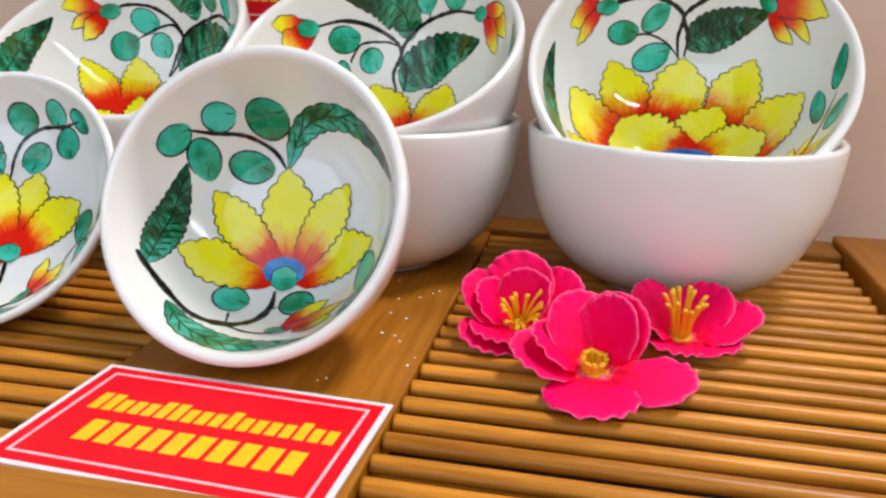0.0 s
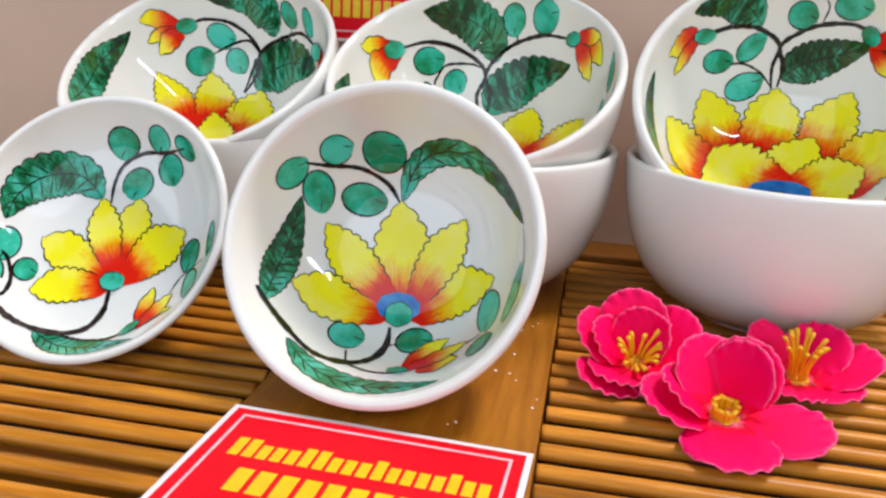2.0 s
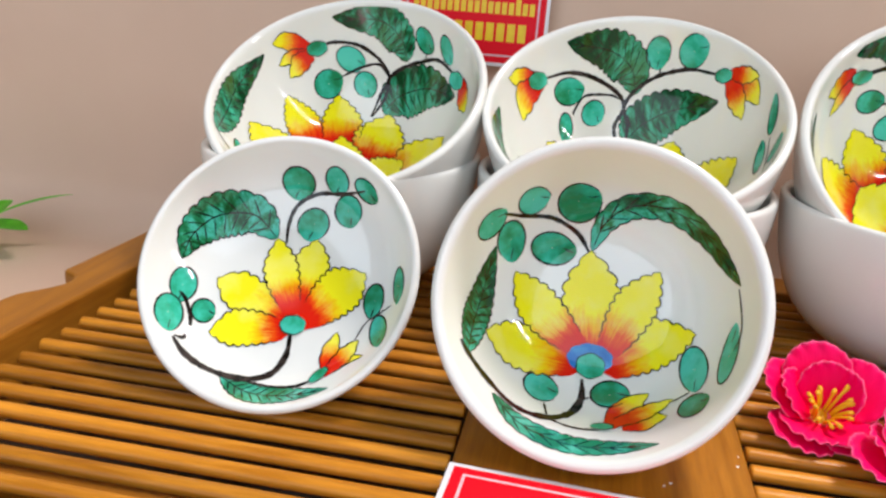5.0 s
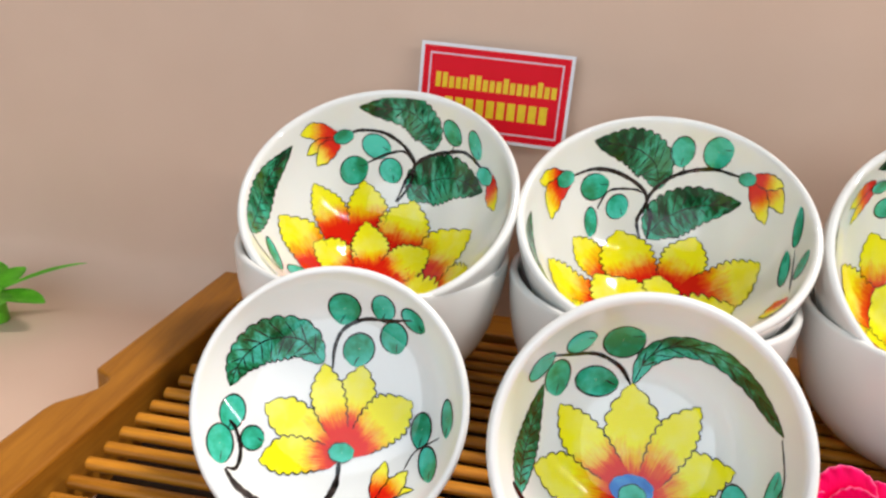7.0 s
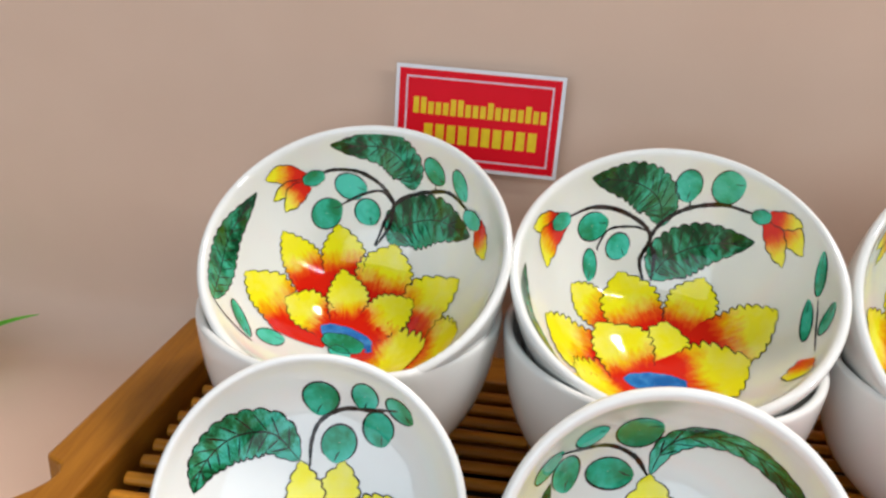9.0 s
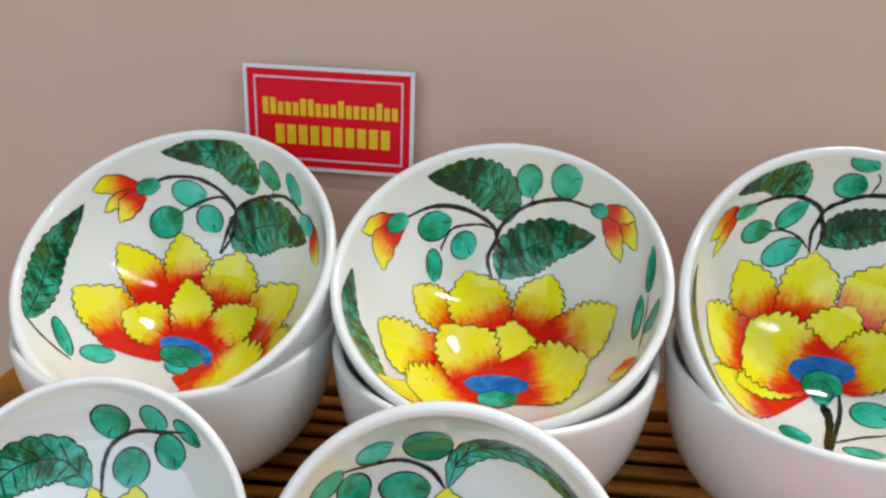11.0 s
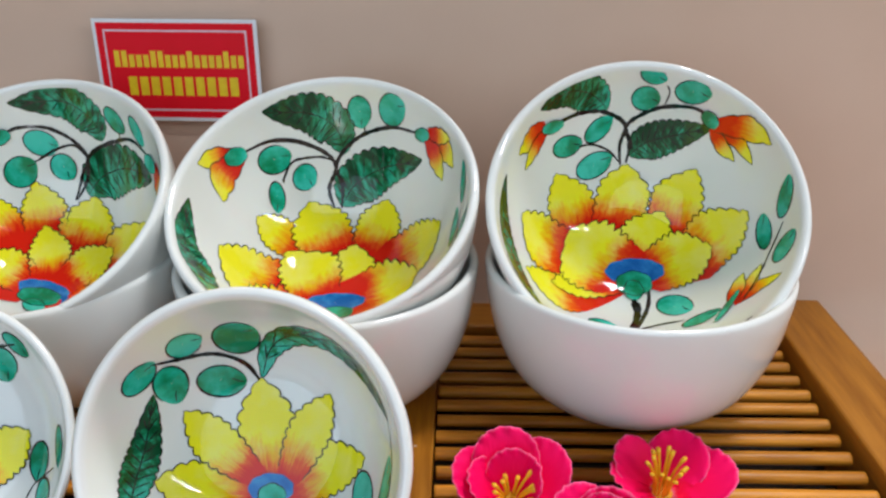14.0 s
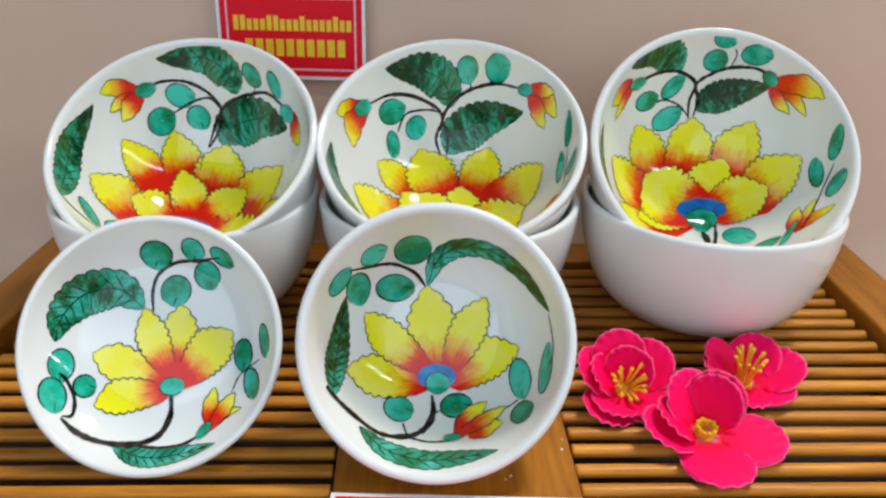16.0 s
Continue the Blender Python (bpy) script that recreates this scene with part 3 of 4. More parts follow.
DECOR["saucer"]["back"] = [
    (2, -12.7, -23.1, -2.2, -0.3, 6, 0.69),
    (0.5, -16, -21.5, -20.1, -1.4, 5.8, 0.65),
    (9.1, -10.6, 24.1, 4.8, 0.9, 7.4, 0.59),
    (1.9, -8.3, -6.2, 13.1, 0.9, 5.4, 0.56),
    (5.1, -6.7, 6.6, 14.2, 0.1, 5.8, 0.6),
]
DECOR["saucer"]["calyx"] = [
    (4, -13.9, 3.9, 0, 0.75),
    (17, -30.2, -1.8, -2.9, 0.58),
]
DECOR["saucer"]["leaf"] = [
    (7.4, [(-6.6, 13.1), (-15.3, 19.7), (-26.2, 17.9), (-33.2, 10.5), (-35.2, 1.6)]),
    (4.6, [(-13.4, -35.1), (-3.2, -39.7), (8.7, -39.4), (23.4, -36.3)]),
]
DECOR["saucer"]["berry"] = [
    (-2.2, 32, -0.1, -5.3, 1.03),
    (11.4, 33.9, 0.2, -4.7, 0.92),
    (22.7, 31.3, 4.1, -3.1, 0.70),
    (15.4, 24.2, 2, -4.6, 0.97),
    (4.3, 19.1, -0.2, -5.5, 0.92),
    (28.7, -3.7, 0.4, -5.7, 0.62),
    (38.5, 0.6, 0.9, -6.1, 0.43),
    (33.9, -14.6, 2.6, -5.6, 0.59),
    (-32.7, -6.6, 0.2, -5.4, 0.82),
    (-35, -17.3, 1.9, -6, 0.75),
    (-25, -13.5, 3.7, 0, 1.04),
]
DECOR["saucer"]["stem"] = [
    (0.64, [(-3.3, 11.6), (-3.7, 18.7), (-1.6, 24.9), (4.9, 29), (13, 29.6), (22.3, 31.2)]),
    (1.17, [(3.7, -16.6), (3.8, -24.2), (0.3, -31.3), (-7.9, -34.3), (-18.6, -33.5), (-26.2, -30.4), (-31.6, -25.5)]),
    (0.64, [(-7.9, -34.3), (1, -35.7), (10.1, -34.8), (15.5, -31.7)]),
    (0.64, [(-31.3, -24.9), (-28, -24.1), (-27.7, -18), (-30.8, -11.4), (-33.4, -9.2)]),
    (0.32, [(24.9, -16.8), (28, -10.5), (36.3, -5.9)]),
]
DECOR["saucer"]["bud"] = [
    (18.5, -28.7, 18.4, -14.7, 0.8, 2.9, 0.5),
    (18.8, -30.1, 31, -23.3, 2, 1.5, 0.62),
    (18.7, -29.3, 26.4, -16.9, -0.2, 3.2, 0.57),
]
DECOR["small_bowl"] = {}
DECOR["small_bowl"]["back"] = [
    (-4.4, -16.7, -34.5, -13.2, 0.6, 7.4, 0.6),
    (-5.3, -11.3, -26.5, 7.6, 1, 6.3, 0.55),
    (6.5, -15.8, 30.6, -3.6, 2.1, 7.6, 0.49),
    (5.1, -11.5, 17.2, 13.8, 0.7, 6.2, 0.55),
    (0.1, -12.8, -4, 17.4, 0, 8.3, 0.57),
]
DECOR["small_bowl"]["blue"] = [
    (0.1, -14.9, 6.5, 0.3, 0.65),
]
DECOR["small_bowl"]["calyx"] = [
    (0.6, -17.3, 4.1, 0.1, 0.90),
    (7.1, -38.9, -3.5, -0.4, 0.42),
]
DECOR["small_bowl"]["leaf"] = [
    (4.9, [(-3.9, 17.3), (-0.5, 27.3), (7.9, 34.1), (20.6, 34.7), (32.5, 28.0), (41.6, 18.8), (47.2, 13.2)]),
    (6.0, [(-42.5, -24.2), (-40.3, -12.5), (-37.7, -1.6), (-35.8, 15.0)]),
    (5.2, [(-31.3, -36.8), (-20.8, -46.4), (-3.9, -50.6), (12.8, -48.9), (28.3, -46.0)]),
]
DECOR["small_bowl"]["berry"] = [
    (-10.3, 33.1, 6.2, 3.7, 1.03),
    (-26.3, 32.9, 5.4, 1.9, 0.97),
    (-40.5, 22.9, 4.2, 5.1, 0.75),
    (-30.3, 17.6, 2.3, -6.5, 0.79),
    (-15.8, 16.6, 6.8, -0.1, 0.76),
    (-13.7, -27.2, 5.6, 0.3, 0.89),
    (7.4, -25.2, 5.6, 1.1, 0.76),
    (32.2, -14.8, 2.5, -7.6, 0.62),
    (45.3, -10.6, 1.1, 10.2, 0.36),
    (36, -28.5, 4.8, 2.7, 0.87),
]
DECOR["small_bowl"]["stem"] = [
    (0.78, [(-4.6, 16.7), (-9.2, 22.3), (-18, 26.4), (-28.3, 26.5), (-36.2, 27)]),
    (1.22, [(-1.3, -21.5), (-0.8, -28.4), (-3.9, -35.1), (-11.4, -39), (-22.3, -38.7), (-33.8, -31.3), (-42.4, -24.4), (-46.3, -20.5)]),
    (0.44, [(-11.4, -39), (-2.5, -40.8), (6.6, -40.2)]),
    (0.44, [(-10.8, -37.8), (-12, -33)]),
    (0.33, [(-1.1, -28.4), (1.8, -27.1)]),
    (0.33, [(46.5, 12.2), (49.3, -1.9), (47.2, -9)]),
    (0.28, [(32.7, -23.2), (27.4, -26.5)]),
]
DECOR["small_bowl"]["bud"] = [
    (9.2, -37.5, 18.9, -23.3, 1.1, 4.2, 0.45),
    (13.2, -37.2, 27.4, -32, -0.3, 3.9, 0.46),
    (10.2, -36.7, 27.7, -25.6, 0, 3, 0.49),
]


class Glaze:
    """The inside of a vessel, unrolled from its centre."""

    def __init__(self, prof):
        self.p = np.array(smooth_profile(prof, 8))
        self.s = np.concatenate([[0], np.cumsum(np.hypot(*np.diff(self.p, axis=0).T))])

    def at(self, x, y, lift):
        s, a = min(math.hypot(x, y) / 1000, self.s[-1]), math.atan2(y, x)
        r, z = np.interp(s, self.s, self.p[:, 0]), np.interp(s, self.s, self.p[:, 1])
        d = 0.001
        r2, z2 = np.interp(s + d, self.s, self.p[:, 0]), np.interp(s + d, self.s, self.p[:, 1])
        r1, z1 = np.interp(max(s - d, 0), self.s, self.p[:, 0]), np.interp(max(s - d, 0), self.s, self.p[:, 1])
        t = math.hypot(r2 - r1, z2 - z1) or 1
        nr, nz = -(z2 - z1) / t, (r2 - r1) / t
        r, z = r + nr * lift, z + nz * lift
        return (r * math.cos(a), r * math.sin(a), z)


GLAZE = {"rice": Glaze(RICE_IN), "small": Glaze(SMALL_IN), "dish": Glaze(DISH_IN)}


def sheet(bm, uv, glaze, rows, lift, slot=0):
    """Lays rows of (x, y, u, v) on the glaze as a thin coat of paint."""
    made = [[(bm.verts.new(glaze.at(x, y, lift)), (u, v)) for x, y, u, v in row] for row in rows]
    for a, b in zip(made, made[1:]):
        for i in range(len(a) - 1):
            q = (a[i], a[i + 1], b[i + 1], b[i])
            f = bm.faces.new([k[0] for k in q])
            f.material_index = slot
            for loop, k in zip(f.loops, q):
                loop[uv].uv = k[1]


def stroke(bm, uv, glaze, pts, width, lift, slot, rng, taper=True):
    rows = []
    n = len(pts)
    for i, p in enumerate(pts):
        d = np.array(pts[min(i + 1, n - 1)]) - np.array(pts[max(i - 1, 0)])
        d = d / (np.hypot(*d) or 1)
        t = i / max(n - 1, 1)
        w = width * (rng.uniform(0.75, 1.2)) * (min(1, 0.45 + 3 * min(t, 1 - t)) if taper else 1) / 2
        rows.append([(p[0] + d[1] * k * w, p[1] - d[0] * k * w, 0.5 + 0.5 * k, t) for k in (-1, 0, 1)])
    sheet(bm, uv, glaze, rows, lift, slot)


def start_paint():
    bm = bmesh.new()
    return bm, bm.loops.layers.uv.new("UVMap")


def finish_paint(bm, name, mats, parent, label=""):
    # the paint faces the inside of the vessel
    for f in bm.faces:
        f.normal_update()
        c = f.calc_center_median()
        if f.normal.dot(Vector((-c.x, -c.y, 0.03))) < 0:
            f.normal_flip()
    return part(name, bm, mats, parent, label)


def painted_petal(glaze, spec, mats, parent, lift, seed, name="petal", lobes=8, heart=None, reach=0.0, waist=0.55):
    bx, by, tx, ty, off, hw, v0 = spec
    rng = random.Random(seed)
    base, tip = np.array((bx, by)), np.array((tx, ty))
    d = tip - base
    length = np.hypot(*d)
    d = d / length
    n = np.array((-d[1], d[0]))
    # the foot of the petal runs on under the heart of the flower
    foot = (np.array(heart[:2]) - base) * reach if heart else np.zeros(2)
    ext = np.hypot(*foot) / length
    ph, k = rng.uniform(0, 1), lobes + rng.choice((-1, 0, 1))

    def edge(v, side):
        if v < 0:
            return hw * (waist + 0.2 * v / max(ext, 0.01))
        f = waist + (1 - waist) * math.sin(math.pi / 2 * v / v0) if v < v0 else 1 - ((v - v0) / (1 - v0)) ** 1.75
        lobe = 0.20 * hw * (abs(math.sin(math.pi * (k * v + ph + 0.3 * side))) ** 0.6 - 0.6) * min(1, v * 3) * (1 if v < 0.97 else 0)
        return f * hw + lobe

    def mid(v):
        if v < 0:
            return base + foot * (-v / ext)
        return base + d * length * v + n * off * math.sin(math.pi / 2 * min(1, v / v0)) * (1 if v < v0 else math.cos(math.pi / 2 * (v - v0) / (1 - v0)))

    nv, nu = 40, 6
    rows = []
    for j in range(nv + 1):
        v = j / nv * (1 + ext) - ext
        row = []
        for i in range(nu + 1):
            u = 2 * i / nu - 1
            q = mid(v) + n * u * edge(v, 1 if u > 0 else -1)
            row.append((q[0], q[1], 0.5 + 0.5 * u, v))
        rows.append(row)
    bm, uv = start_paint()
    sheet(bm, uv, glaze, rows, lift)
    for side in (-1, 1):
        line = [mid(v) + n * side * edge(v, side) for v in (j / 60 for j in range(3, 61))]
        stroke(bm, uv, glaze, line, 0.46, lift + 0.00005, 1, rng)
    return finish_paint(bm, name, mats, parent)


def painted_leaf(glaze, spec, mats, parent, lift, seed):
    w, pts = spec
    rng = random.Random(seed)
    spine = spline(pts, 28)
    n = len(spine)
    ph = rng.uniform(0, 1)
    rows, sides = [], ([], [])
    for i, p in enumerate(spine):
        t = i / (n - 1)
        d = spine[min(i + 1, n - 1)] - spine[max(i - 1, 0)]
        d = d / (np.hypot(*d) or 1)
        nn = np.array((-d[1], d[0]))
        half = w * (math.sin(math.pi * t ** 0.85) ** 0.75 if 0 < t < 1 else 0.02)
        row = []
        for k in range(7):
            u = k / 3 - 1
            lobe = 1 + 0.16 * (abs(math.sin(math.pi * (13 * t + ph))) ** 0.7 - 0.7) * abs(u) ** 3
            q = p + nn * u * half * lobe
            row.append((q[0], q[1], 0.5 + 0.5 * u, t))
        rows.append(row)
        sides[0].append(np.array(row[0][:2])), sides[1].append(np.array(row[-1][:2]))
    bm, uv = start_paint()
    sheet(bm, uv, glaze, rows, lift)
    for line in sides:
        stroke(bm, uv, glaze, line, 0.5, lift + 0.00005, 1, rng)
    stroke(bm, uv, glaze, spine[1:-2], 0.5, lift + 0.00006, 1, rng)
    for i in range(n // 10, n - n // 8, max(1, n // 11)):
        for side in (0, 1):
            a, b = spine[i], sides[side][min(i + max(2, n // 9), n - 2)]
            stroke(bm, uv, glaze, [a + (b - a) * s for s in (0.05, 0.3, 0.55, 0.78)], 0.5, lift + 0.00005, 1, rng)
    return finish_paint(bm, "painted_leaf", mats, parent)


def painted_oval(glaze, spec, mats, parent, lift, seed, name, outline=0.62, lobes=0, half=False):
    cx, cy, ex, ey, ratio = spec
    rng = random.Random(seed)
    c, e = np.array((cx, cy)), np.array((ex, ey))
    f = np.array((-ey, ex)) * ratio
    bm, uv = start_paint()
    steps = 30
    ring = []
    for i in range(steps + 1):
        a = 2 * math.pi * i / steps
        k = 1 + (0.07 * abs(math.sin(lobes * a / 2)) if lobes else 0.03 * math.sin(2 * a + seed))
        point = 1 + (0.10 * max(0, math.cos(a)) ** 8 if not lobes else 0)
        ring.append(c + (e * math.cos(a) * point + f * math.sin(a)) * k)
    rows = [[((c + (q - c) * r)[0], (c + (q - c) * r)[1], 0.5 + 0.5 * r * math.cos(2 * math.pi * i / steps), 0.5 + 0.5 * r * math.sin(2 * math.pi * i / steps)) for i, q in enumerate(ring)] for r in (0.02, 0.4, 0.75, 1.0)]
    sheet(bm, uv, glaze, rows, lift)
    if outline:
        part_of_ring = ring[rng.randint(0, 4):steps - rng.randint(0, 3)]
        shift = np.array((rng.uniform(-0.25, 0.25), rng.uniform(-0.25, 0.25)))
        stroke(bm, uv, glaze, [q + shift for q in part_of_ring], outline, lift + 0.00005, 1, rng)
        if name == "painted_berry":
            stroke(bm, uv, glaze, [c + e * s + f * 0.12 * math.sin(5 * s) for s in (0.45, 0.7, 0.98)], outline * 0.8, lift + 0.00005, 1, rng)
    return finish_paint(bm, name, mats, parent)


def decorate(vessel_ob, kind, data, leaf_mat, seed):
    glaze = GLAZE[kind]
    for i, spec in enumerate(data["leaf"]):
        painted_leaf(glaze, spec, ("paint_leaf_teal" if kind != "rice" and i == len(data["leaf"]) - 1 else leaf_mat, "paint_line"), vessel_ob, 0.00008, seed + i)
    for i, spec in enumerate(data["berry"]):
        painted_oval(glaze, spec, ("paint_teal", "paint_line"), vessel_ob, 0.00010, seed + 20 + i, "painted_berry")
    for i, (w, pts) in enumerate(data["stem"]):
        bm, uv = start_paint()
        stroke(bm, uv, glaze, spline(pts, 7), w * 2.0, 0.00020, 0, random.Random(seed + i))
        finish_paint(bm, "painted_stem", "paint_line", vessel_ob)
    for i, spec in enumerate(data["bud"]):
        painted_petal(glaze, spec, ("paint_bud", "paint_line"), vessel_ob, 0.00012 + 0.00006 * (i % 3), seed + 60 + i, "painted_bud_petal", 3)
    core = data["blue"][0] if "blue" in data else data["calyx"][0]
    # the open flower: its heart carries the petals
    if "blue" in data:
        heart = painted_oval(glaze, data["blue"][0], ("paint_blue", "paint_line"), vessel_ob, 0.00056, seed + 90, "painted_flower", 0.0, 9)
    else:
        heart = painted_oval(glaze, data["calyx"][0], ("paint_teal", "paint_line"), vessel_ob, 0.00056, seed + 90, "painted_flower", 0.4, 7)
    for i, spec in enumerate(data["back"]):
        painted_petal(glaze, spec, ("paint_petal_deep" if "front" in data else "paint_petal", "paint_line"), heart, 0.00014 + 0.00006 * (i % 4), seed + 100 + i, heart=core, reach=0.8 if "front" in data else 0.85, waist=0.86 if "front" in data else 0.6)
    for i, (bx, by, tx, ty, off, hw, v0) in enumerate(data.get("front", ())):
        spec = (bx, by, tx + 0.06 * (tx - bx), ty + 0.06 * (ty - by), off, hw * 1.16 if hw < 16 else hw, v0)
        painted_petal(glaze, spec, ("paint_petal", "paint_line"), heart, 0.00036 + 0.00006 * (i % 3), seed + 120 + i, heart=core, reach=0.85, waist=0.78)
    for i, spec in enumerate(data["calyx"][0 if "blue" in data else 1:]):
        painted_oval(glaze, spec, ("paint_teal", "paint_line"), vessel_ob, 0.00062, seed + 140 + i, "painted_calyx", 0.35, 6)


decorate(bowl_a, "rice", DECOR["bowl_a"], "paint_leaf", 1000)
decorate(bowl_b, "rice", DECOR["bowl_b"], "paint_leaf", 2000)
decorate(bowl_c, "rice", DECOR["bowl_c"], "paint_leaf", 3000)
decorate(small_bowl, "small", DECOR["small_bowl"], "paint_leaf_fresh", 4000)
decorate(saucer, "dish", DECOR["saucer"], "paint_leaf_fresh", 5000)


# ---- cards ----
def card(m, w, h, label):
    t = thing("business_card", m, label, "card", "red cards")
    part("sheet", box(-w / 2, w / 2, -h / 2, h / 2, 0, 0.0006), "card_white", t, smooth=False)
    e = 0.0016
    part("print", box(-w / 2 + e, w / 2 - e, -h / 2 + e, h / 2 - e, 0.0006, 0.0007), "card_red", t, "red printed field", smooth=False)
    e, l = 0.0045, 0.0008
    for x0, x1, y0, y1 in ((-w / 2 + e, w / 2 - e, -h / 2 + e, -h / 2 + e + l), (-w / 2 + e, w / 2 - e, h / 2 - e - l, h / 2 - e), (-w / 2 + e, -w / 2 + e + l, -h / 2 + e + l, h / 2 - e - l), (w / 2 - e - l, w / 2 - e, -h / 2 + e + l, h / 2 - e - l)):
        part("border_line", box(x0, x1, y0, y1, 0.0007, 0.0008), "card_line", t, smooth=False)
    for y, hh, x0, x1, count in ((h * 0.115, h * 0.16, -w * 0.39, w * 0.415, 18), (-h * 0.15, h * 0.185, -w * 0.32, w * 0.375, 10)):
        step = (x1 - x0) / count
        rng = random.Random(count)
        for i in range(count):
            tall = rng.choice((1.0, 0.76, 0.76)) if count > 12 else 1.0
            part("text_bar", box(x0 + step * (i + 0.06), x0 + step * (i + 0.80), y - hh / 2, y - hh / 2 + hh * tall, 0.0007, 0.0008, 0.00002), "card_yellow", t, smooth=False)
    return t


card(pose(-0.0428, 0.1630, 0.0004, 0, 0, -6.0), 0.0795, 0.0487, "red printed card with yellow print, lying flat on the tray")
card(pose(-0.1010, 0.3972, 0.1052, 88, 0, -6.2), 0.0718, 0.0438, "red printed card with yellow print, stuck upright on the backdrop")

# ---- blossoms ----
def blossom_petal(length, width, cup, seed):
    rng = random.Random(seed)
    bm = bmesh.new()
    uv = bm.loops.layers.uv.new("UVMap")
    ph = rng.uniform(0, 6)
    steps, rings = 72, 8
    rows = []
    for j in range(rings + 1):
        r = max(j / rings, 0.02)
        row = []
        for i in range(steps):
            a = 2 * math.pi * i / steps
            c, d = math.cos(a), math.sin(a)
            # round at the tip, narrow at the foot, with a scalloped rim
            rim = 1 + 0.034 * (abs(math.sin(10 * a + ph)) - 0.6) * (d > -0.4)
            x = width * r * c * rim * (1 if d > 0 else 1 - 0.55 * d * d)
            y = length * (0.52 + 0.50 * r * rim * math.copysign(abs(d) ** 0.92, d))
            u, v = x / width, max(0.0, y / length)
            edge = max(0, r - 0.7) / 0.3
            z = cup * length * (v ** 1.7 * 0.55 + 0.45 * u * u * v) + 0.0006 * edge * math.sin(14 * u + 17 * v + ph)
            row.append((bm.verts.new((x, y, z)), (u * 0.5 + 0.5, max(min(v, 0.9), r if v > 0.3 else 0.0))))
        rows.append(row)
    for a, b in zip(rows, rows[1:]):
        for i in range(steps):
            k2 = (i + 1) % steps
            q = (a[i], b[i], b[k2], a[k2])
            f = bm.faces.new([k[0] for k in q])
            for loop, k in zip(f.loops, q):
                loop[uv].uv = k[1]
    f = bm.faces.new([k[0] for k in rows[0]])
    for loop, k in zip(f.loops, rows[0]):
        loop[uv].uv = k[1]
    bmesh.ops.recalc_face_normals(bm, faces=bm.faces)
    bmesh.ops.solidify(bm, geom=bm.faces[:], thickness=0.0003)
    return bm


def blossom(m, size, petals, stamens, open_angle, lean_back, reach, seed, label):
    t = thing("artificial_blossom", m, label, "artificial flower", "pink blossoms")
    rng = random.Random(seed)
    for a, rise, k, cup in petals:
        part("petal", blossom_petal(size * k, size * 0.485 * k, cup, seed * 10 + int(a)), "blossom_fabric", t, m=pose(0, 0, 0.0006 + 0.0003 * (a % 3), 0, 0, a) @ pose(0, size * 0.06, 0, rise, rng.uniform(-4, 4), 0))
    bm = lathe([(0, 0), (size * 0.17, 0.0002), (size * 0.19, 0.0009), (size * 0.15, 0.0017), (0, 0.0019)], 20)
    for v in bm.verts:
        v.co.z += 0.0004 * math.sin(v.co.x * 4000) * math.sin(v.co.y * 4000)
    tip = pose(0, 0, 0.0007, lean_back, 0, 0)
    part("flower_centre", bm, "stamen_yellow", t, m=tip)
    for i in range(stamens):
        a = 2 * math.pi * i / stamens + rng.uniform(-0.15, 0.15)
        lean = rng.uniform(0.25, 0.6) * open_angle
        h = size * rng.uniform(0.85, 1.1) * reach
        r0 = size * 0.12
        pts = [(r0 * math.cos(a) + math.cos(a) * lean * h * s * s, r0 * math.sin(a) + math.sin(a) * lean * h * s * s, 0.0015 + h * s * (1 - 0.25 * s * open_angle)) for s in (0, 0.35, 0.7, 1)]
        bm = bmesh.new()
        rings = []
        path = spline(pts, 3)
        for k, p in enumerate(path):
            r = 0.00048 if k < len(path) - 2 else 0.00075
            rings.append([bm.verts.new((p[0] + r * math.cos(b), p[1] + r * math.sin(b), p[2])) for b in (2 * math.pi * q / 6 for q in range(6))])
        for ra, rb in zip(rings, rings[1:]):
            for q in range(6):
                bm.faces.new((ra[q], ra[(q + 1) % 6], rb[(q + 1) % 6], rb[q]))
        bm.faces.new(rings[-1]), bm.faces.new(rings[0][::-1])
        part("stamen", bm, "stamen_yellow", t, m=tip)
    return t


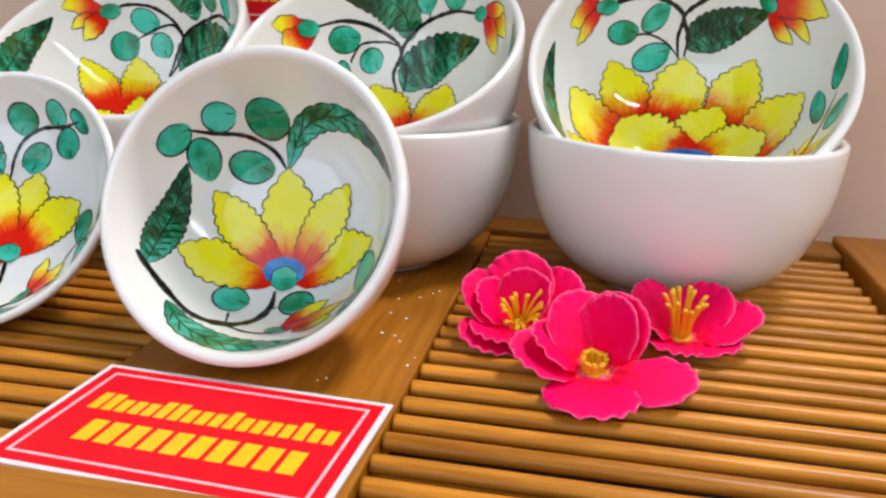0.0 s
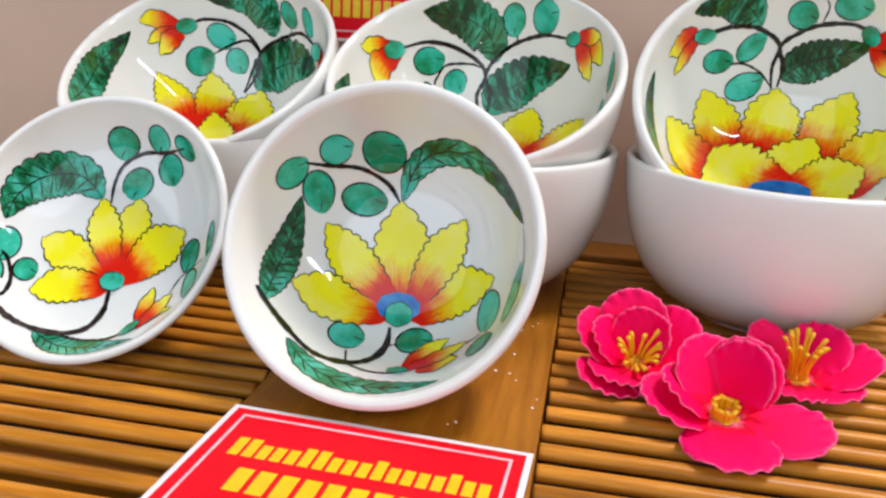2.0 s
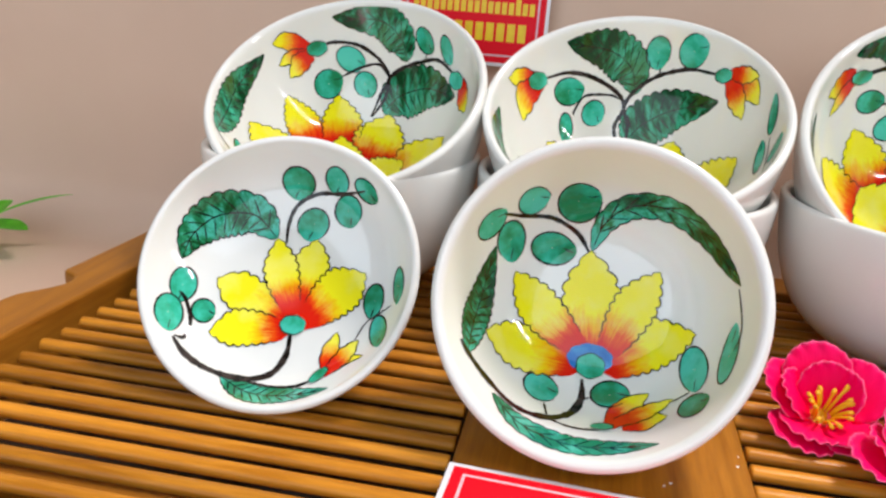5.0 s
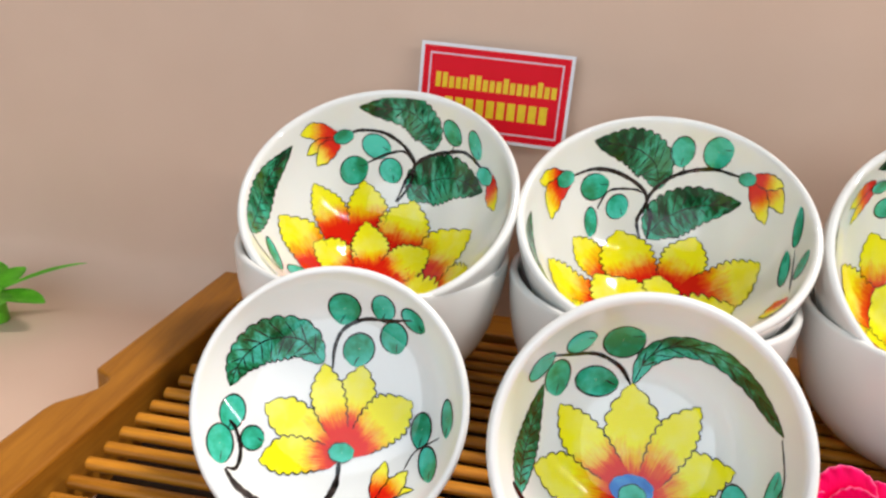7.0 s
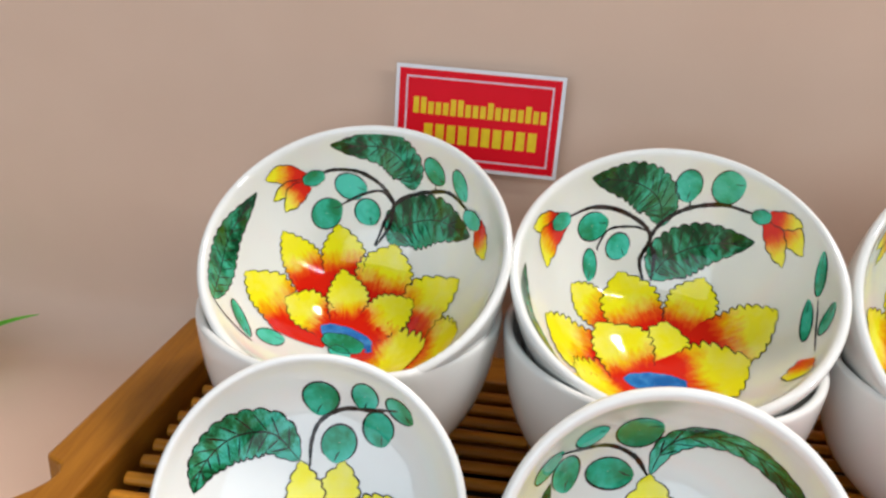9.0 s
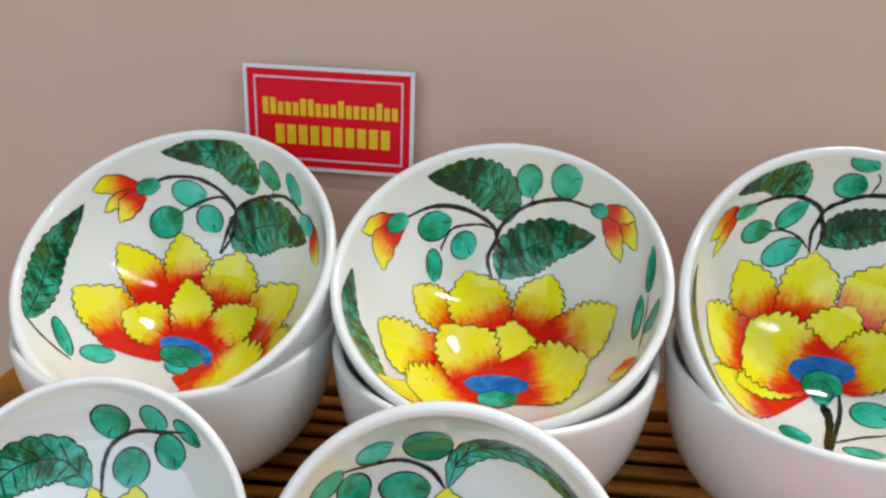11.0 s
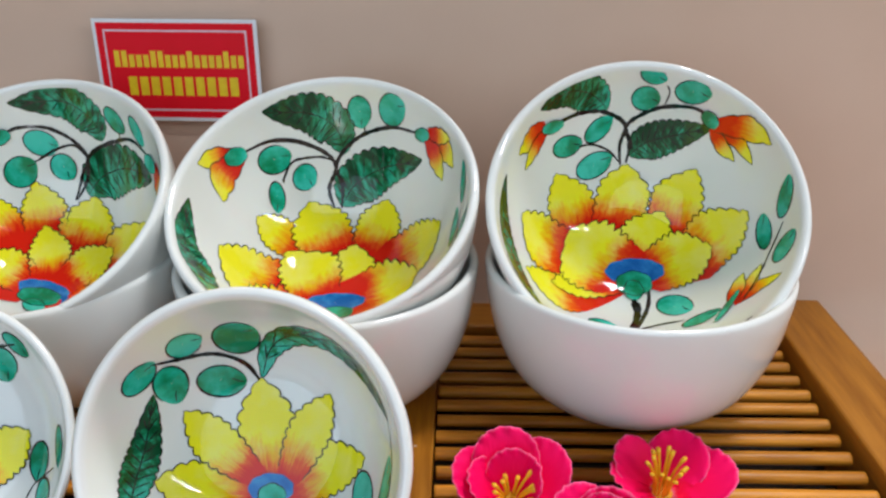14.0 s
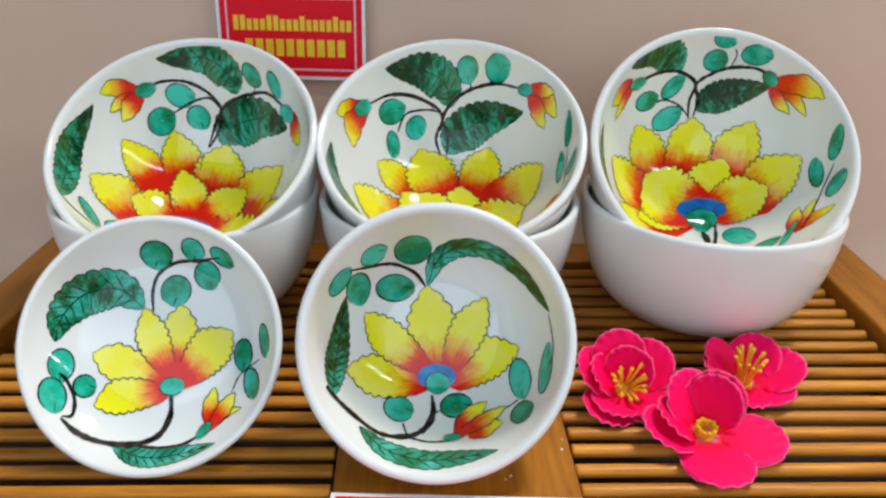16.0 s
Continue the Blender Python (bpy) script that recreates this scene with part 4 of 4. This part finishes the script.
blossom(pose(0.0282, 0.2372, 0.0018, 18, 0, 0), 0.0212, [(4, 42, 1.05, 0.15), (306, 32, 1.05, 0.12), (64, 30, 1.0, 0.12), (138, 15, 1.0, 0.06), (222, 15, 1.0, 0.06), (352, 54, 0.80, 0.25), (72, 36, 0.82, 0.25), (146, 20, 0.88, 0.15), (212, 20, 0.88, 0.15), (290, 56, 0.78, 0.25)], 14, 0.9, 14, 0.52, 1, "pink fabric plum blossom with curled yellow stamens on the slats")
blossom(pose(0.0494, 0.2108, 0.0006, 6, 0, 0), 0.0226, [(24, 44, 1.0, 0.16), (328, 52, 0.98, 0.22), (310, 62, 0.94, 0.22), (94, 15, 1.0, 0.14), (82, 30, 0.86, 0.18), (176, 6, 1.14, 0.02), (250, 8, 1.16, 0.03)], 26, 0.25, 10, 0.18, 2, "pink fabric plum blossom with short yellow stamens on the slats")
blossom(pose(0.0765, 0.2405, 0.0006, 6, 0, 0), 0.0200, [(48, 36, 0.98, 0.2), (95, 26, 0.92, 0.2), (318, 30, 1.05, 0.2), (274, 20, 1.18, 0.16), (222, 12, 0.95, 0.12), (162, 12, 0.92, 0.12)], 14, 0.5, 6, 0.74, 3, "pink fabric plum blossom with long yellow stamens on the slats")


# ---- green sprig ----
def sprig():
    t = thing("artificial_leaf_sprig", pose(-0.335, 0.362, TABLE), "bright green plastic leaf sprig lying on the paper", "artificial plant")
    for a, length, rise, w in ((26, 0.043, 0.45, 0.0020), (-12, 0.030, 0.05, 0.006), (-70, 0.03, 0.12, 0.008), (125, 0.03, 0.3, 0.006), (-115, 0.045, 0.1, 0.010), (190, 0.04, 0.3, 0.008), (-150, 0.04, 0.5, 0.008), (75, 0.02, 0.5, 0.005)):
        bm = bmesh.new()
        rows = []
        for j in range(9):
            v = j / 8
            ww = w * math.sin(math.pi * (0.08 + 0.9 * v)) ** 0.8
            z = 0.016 + rise * length * v * (1.2 - 0.5 * v)
            rows.append([bm.verts.new((length * v, 1.35 * u * ww, z + 0.25 * abs(u) * ww)) for u in (-1, -0.5, 0, 0.5, 1)])
        for ra, rb in zip(rows, rows[1:]):
            for i in range(4):
                bm.faces.new((ra[i], ra[i + 1], rb[i + 1], rb[i]))
        bmesh.ops.solidify(bm, geom=bm.faces[:], thickness=0.0006)
        part("leaf", bm, "leaf_plastic", t, m=pose(0, 0, 0, 0, 0, a))
    bm = lathe([(0, 0), (0.006, 0), (0.005, 0.010), (0.003, 0.018), (0, 0.019)], 14)
    part("stem", bm, "leaf_plastic", t)


sprig()
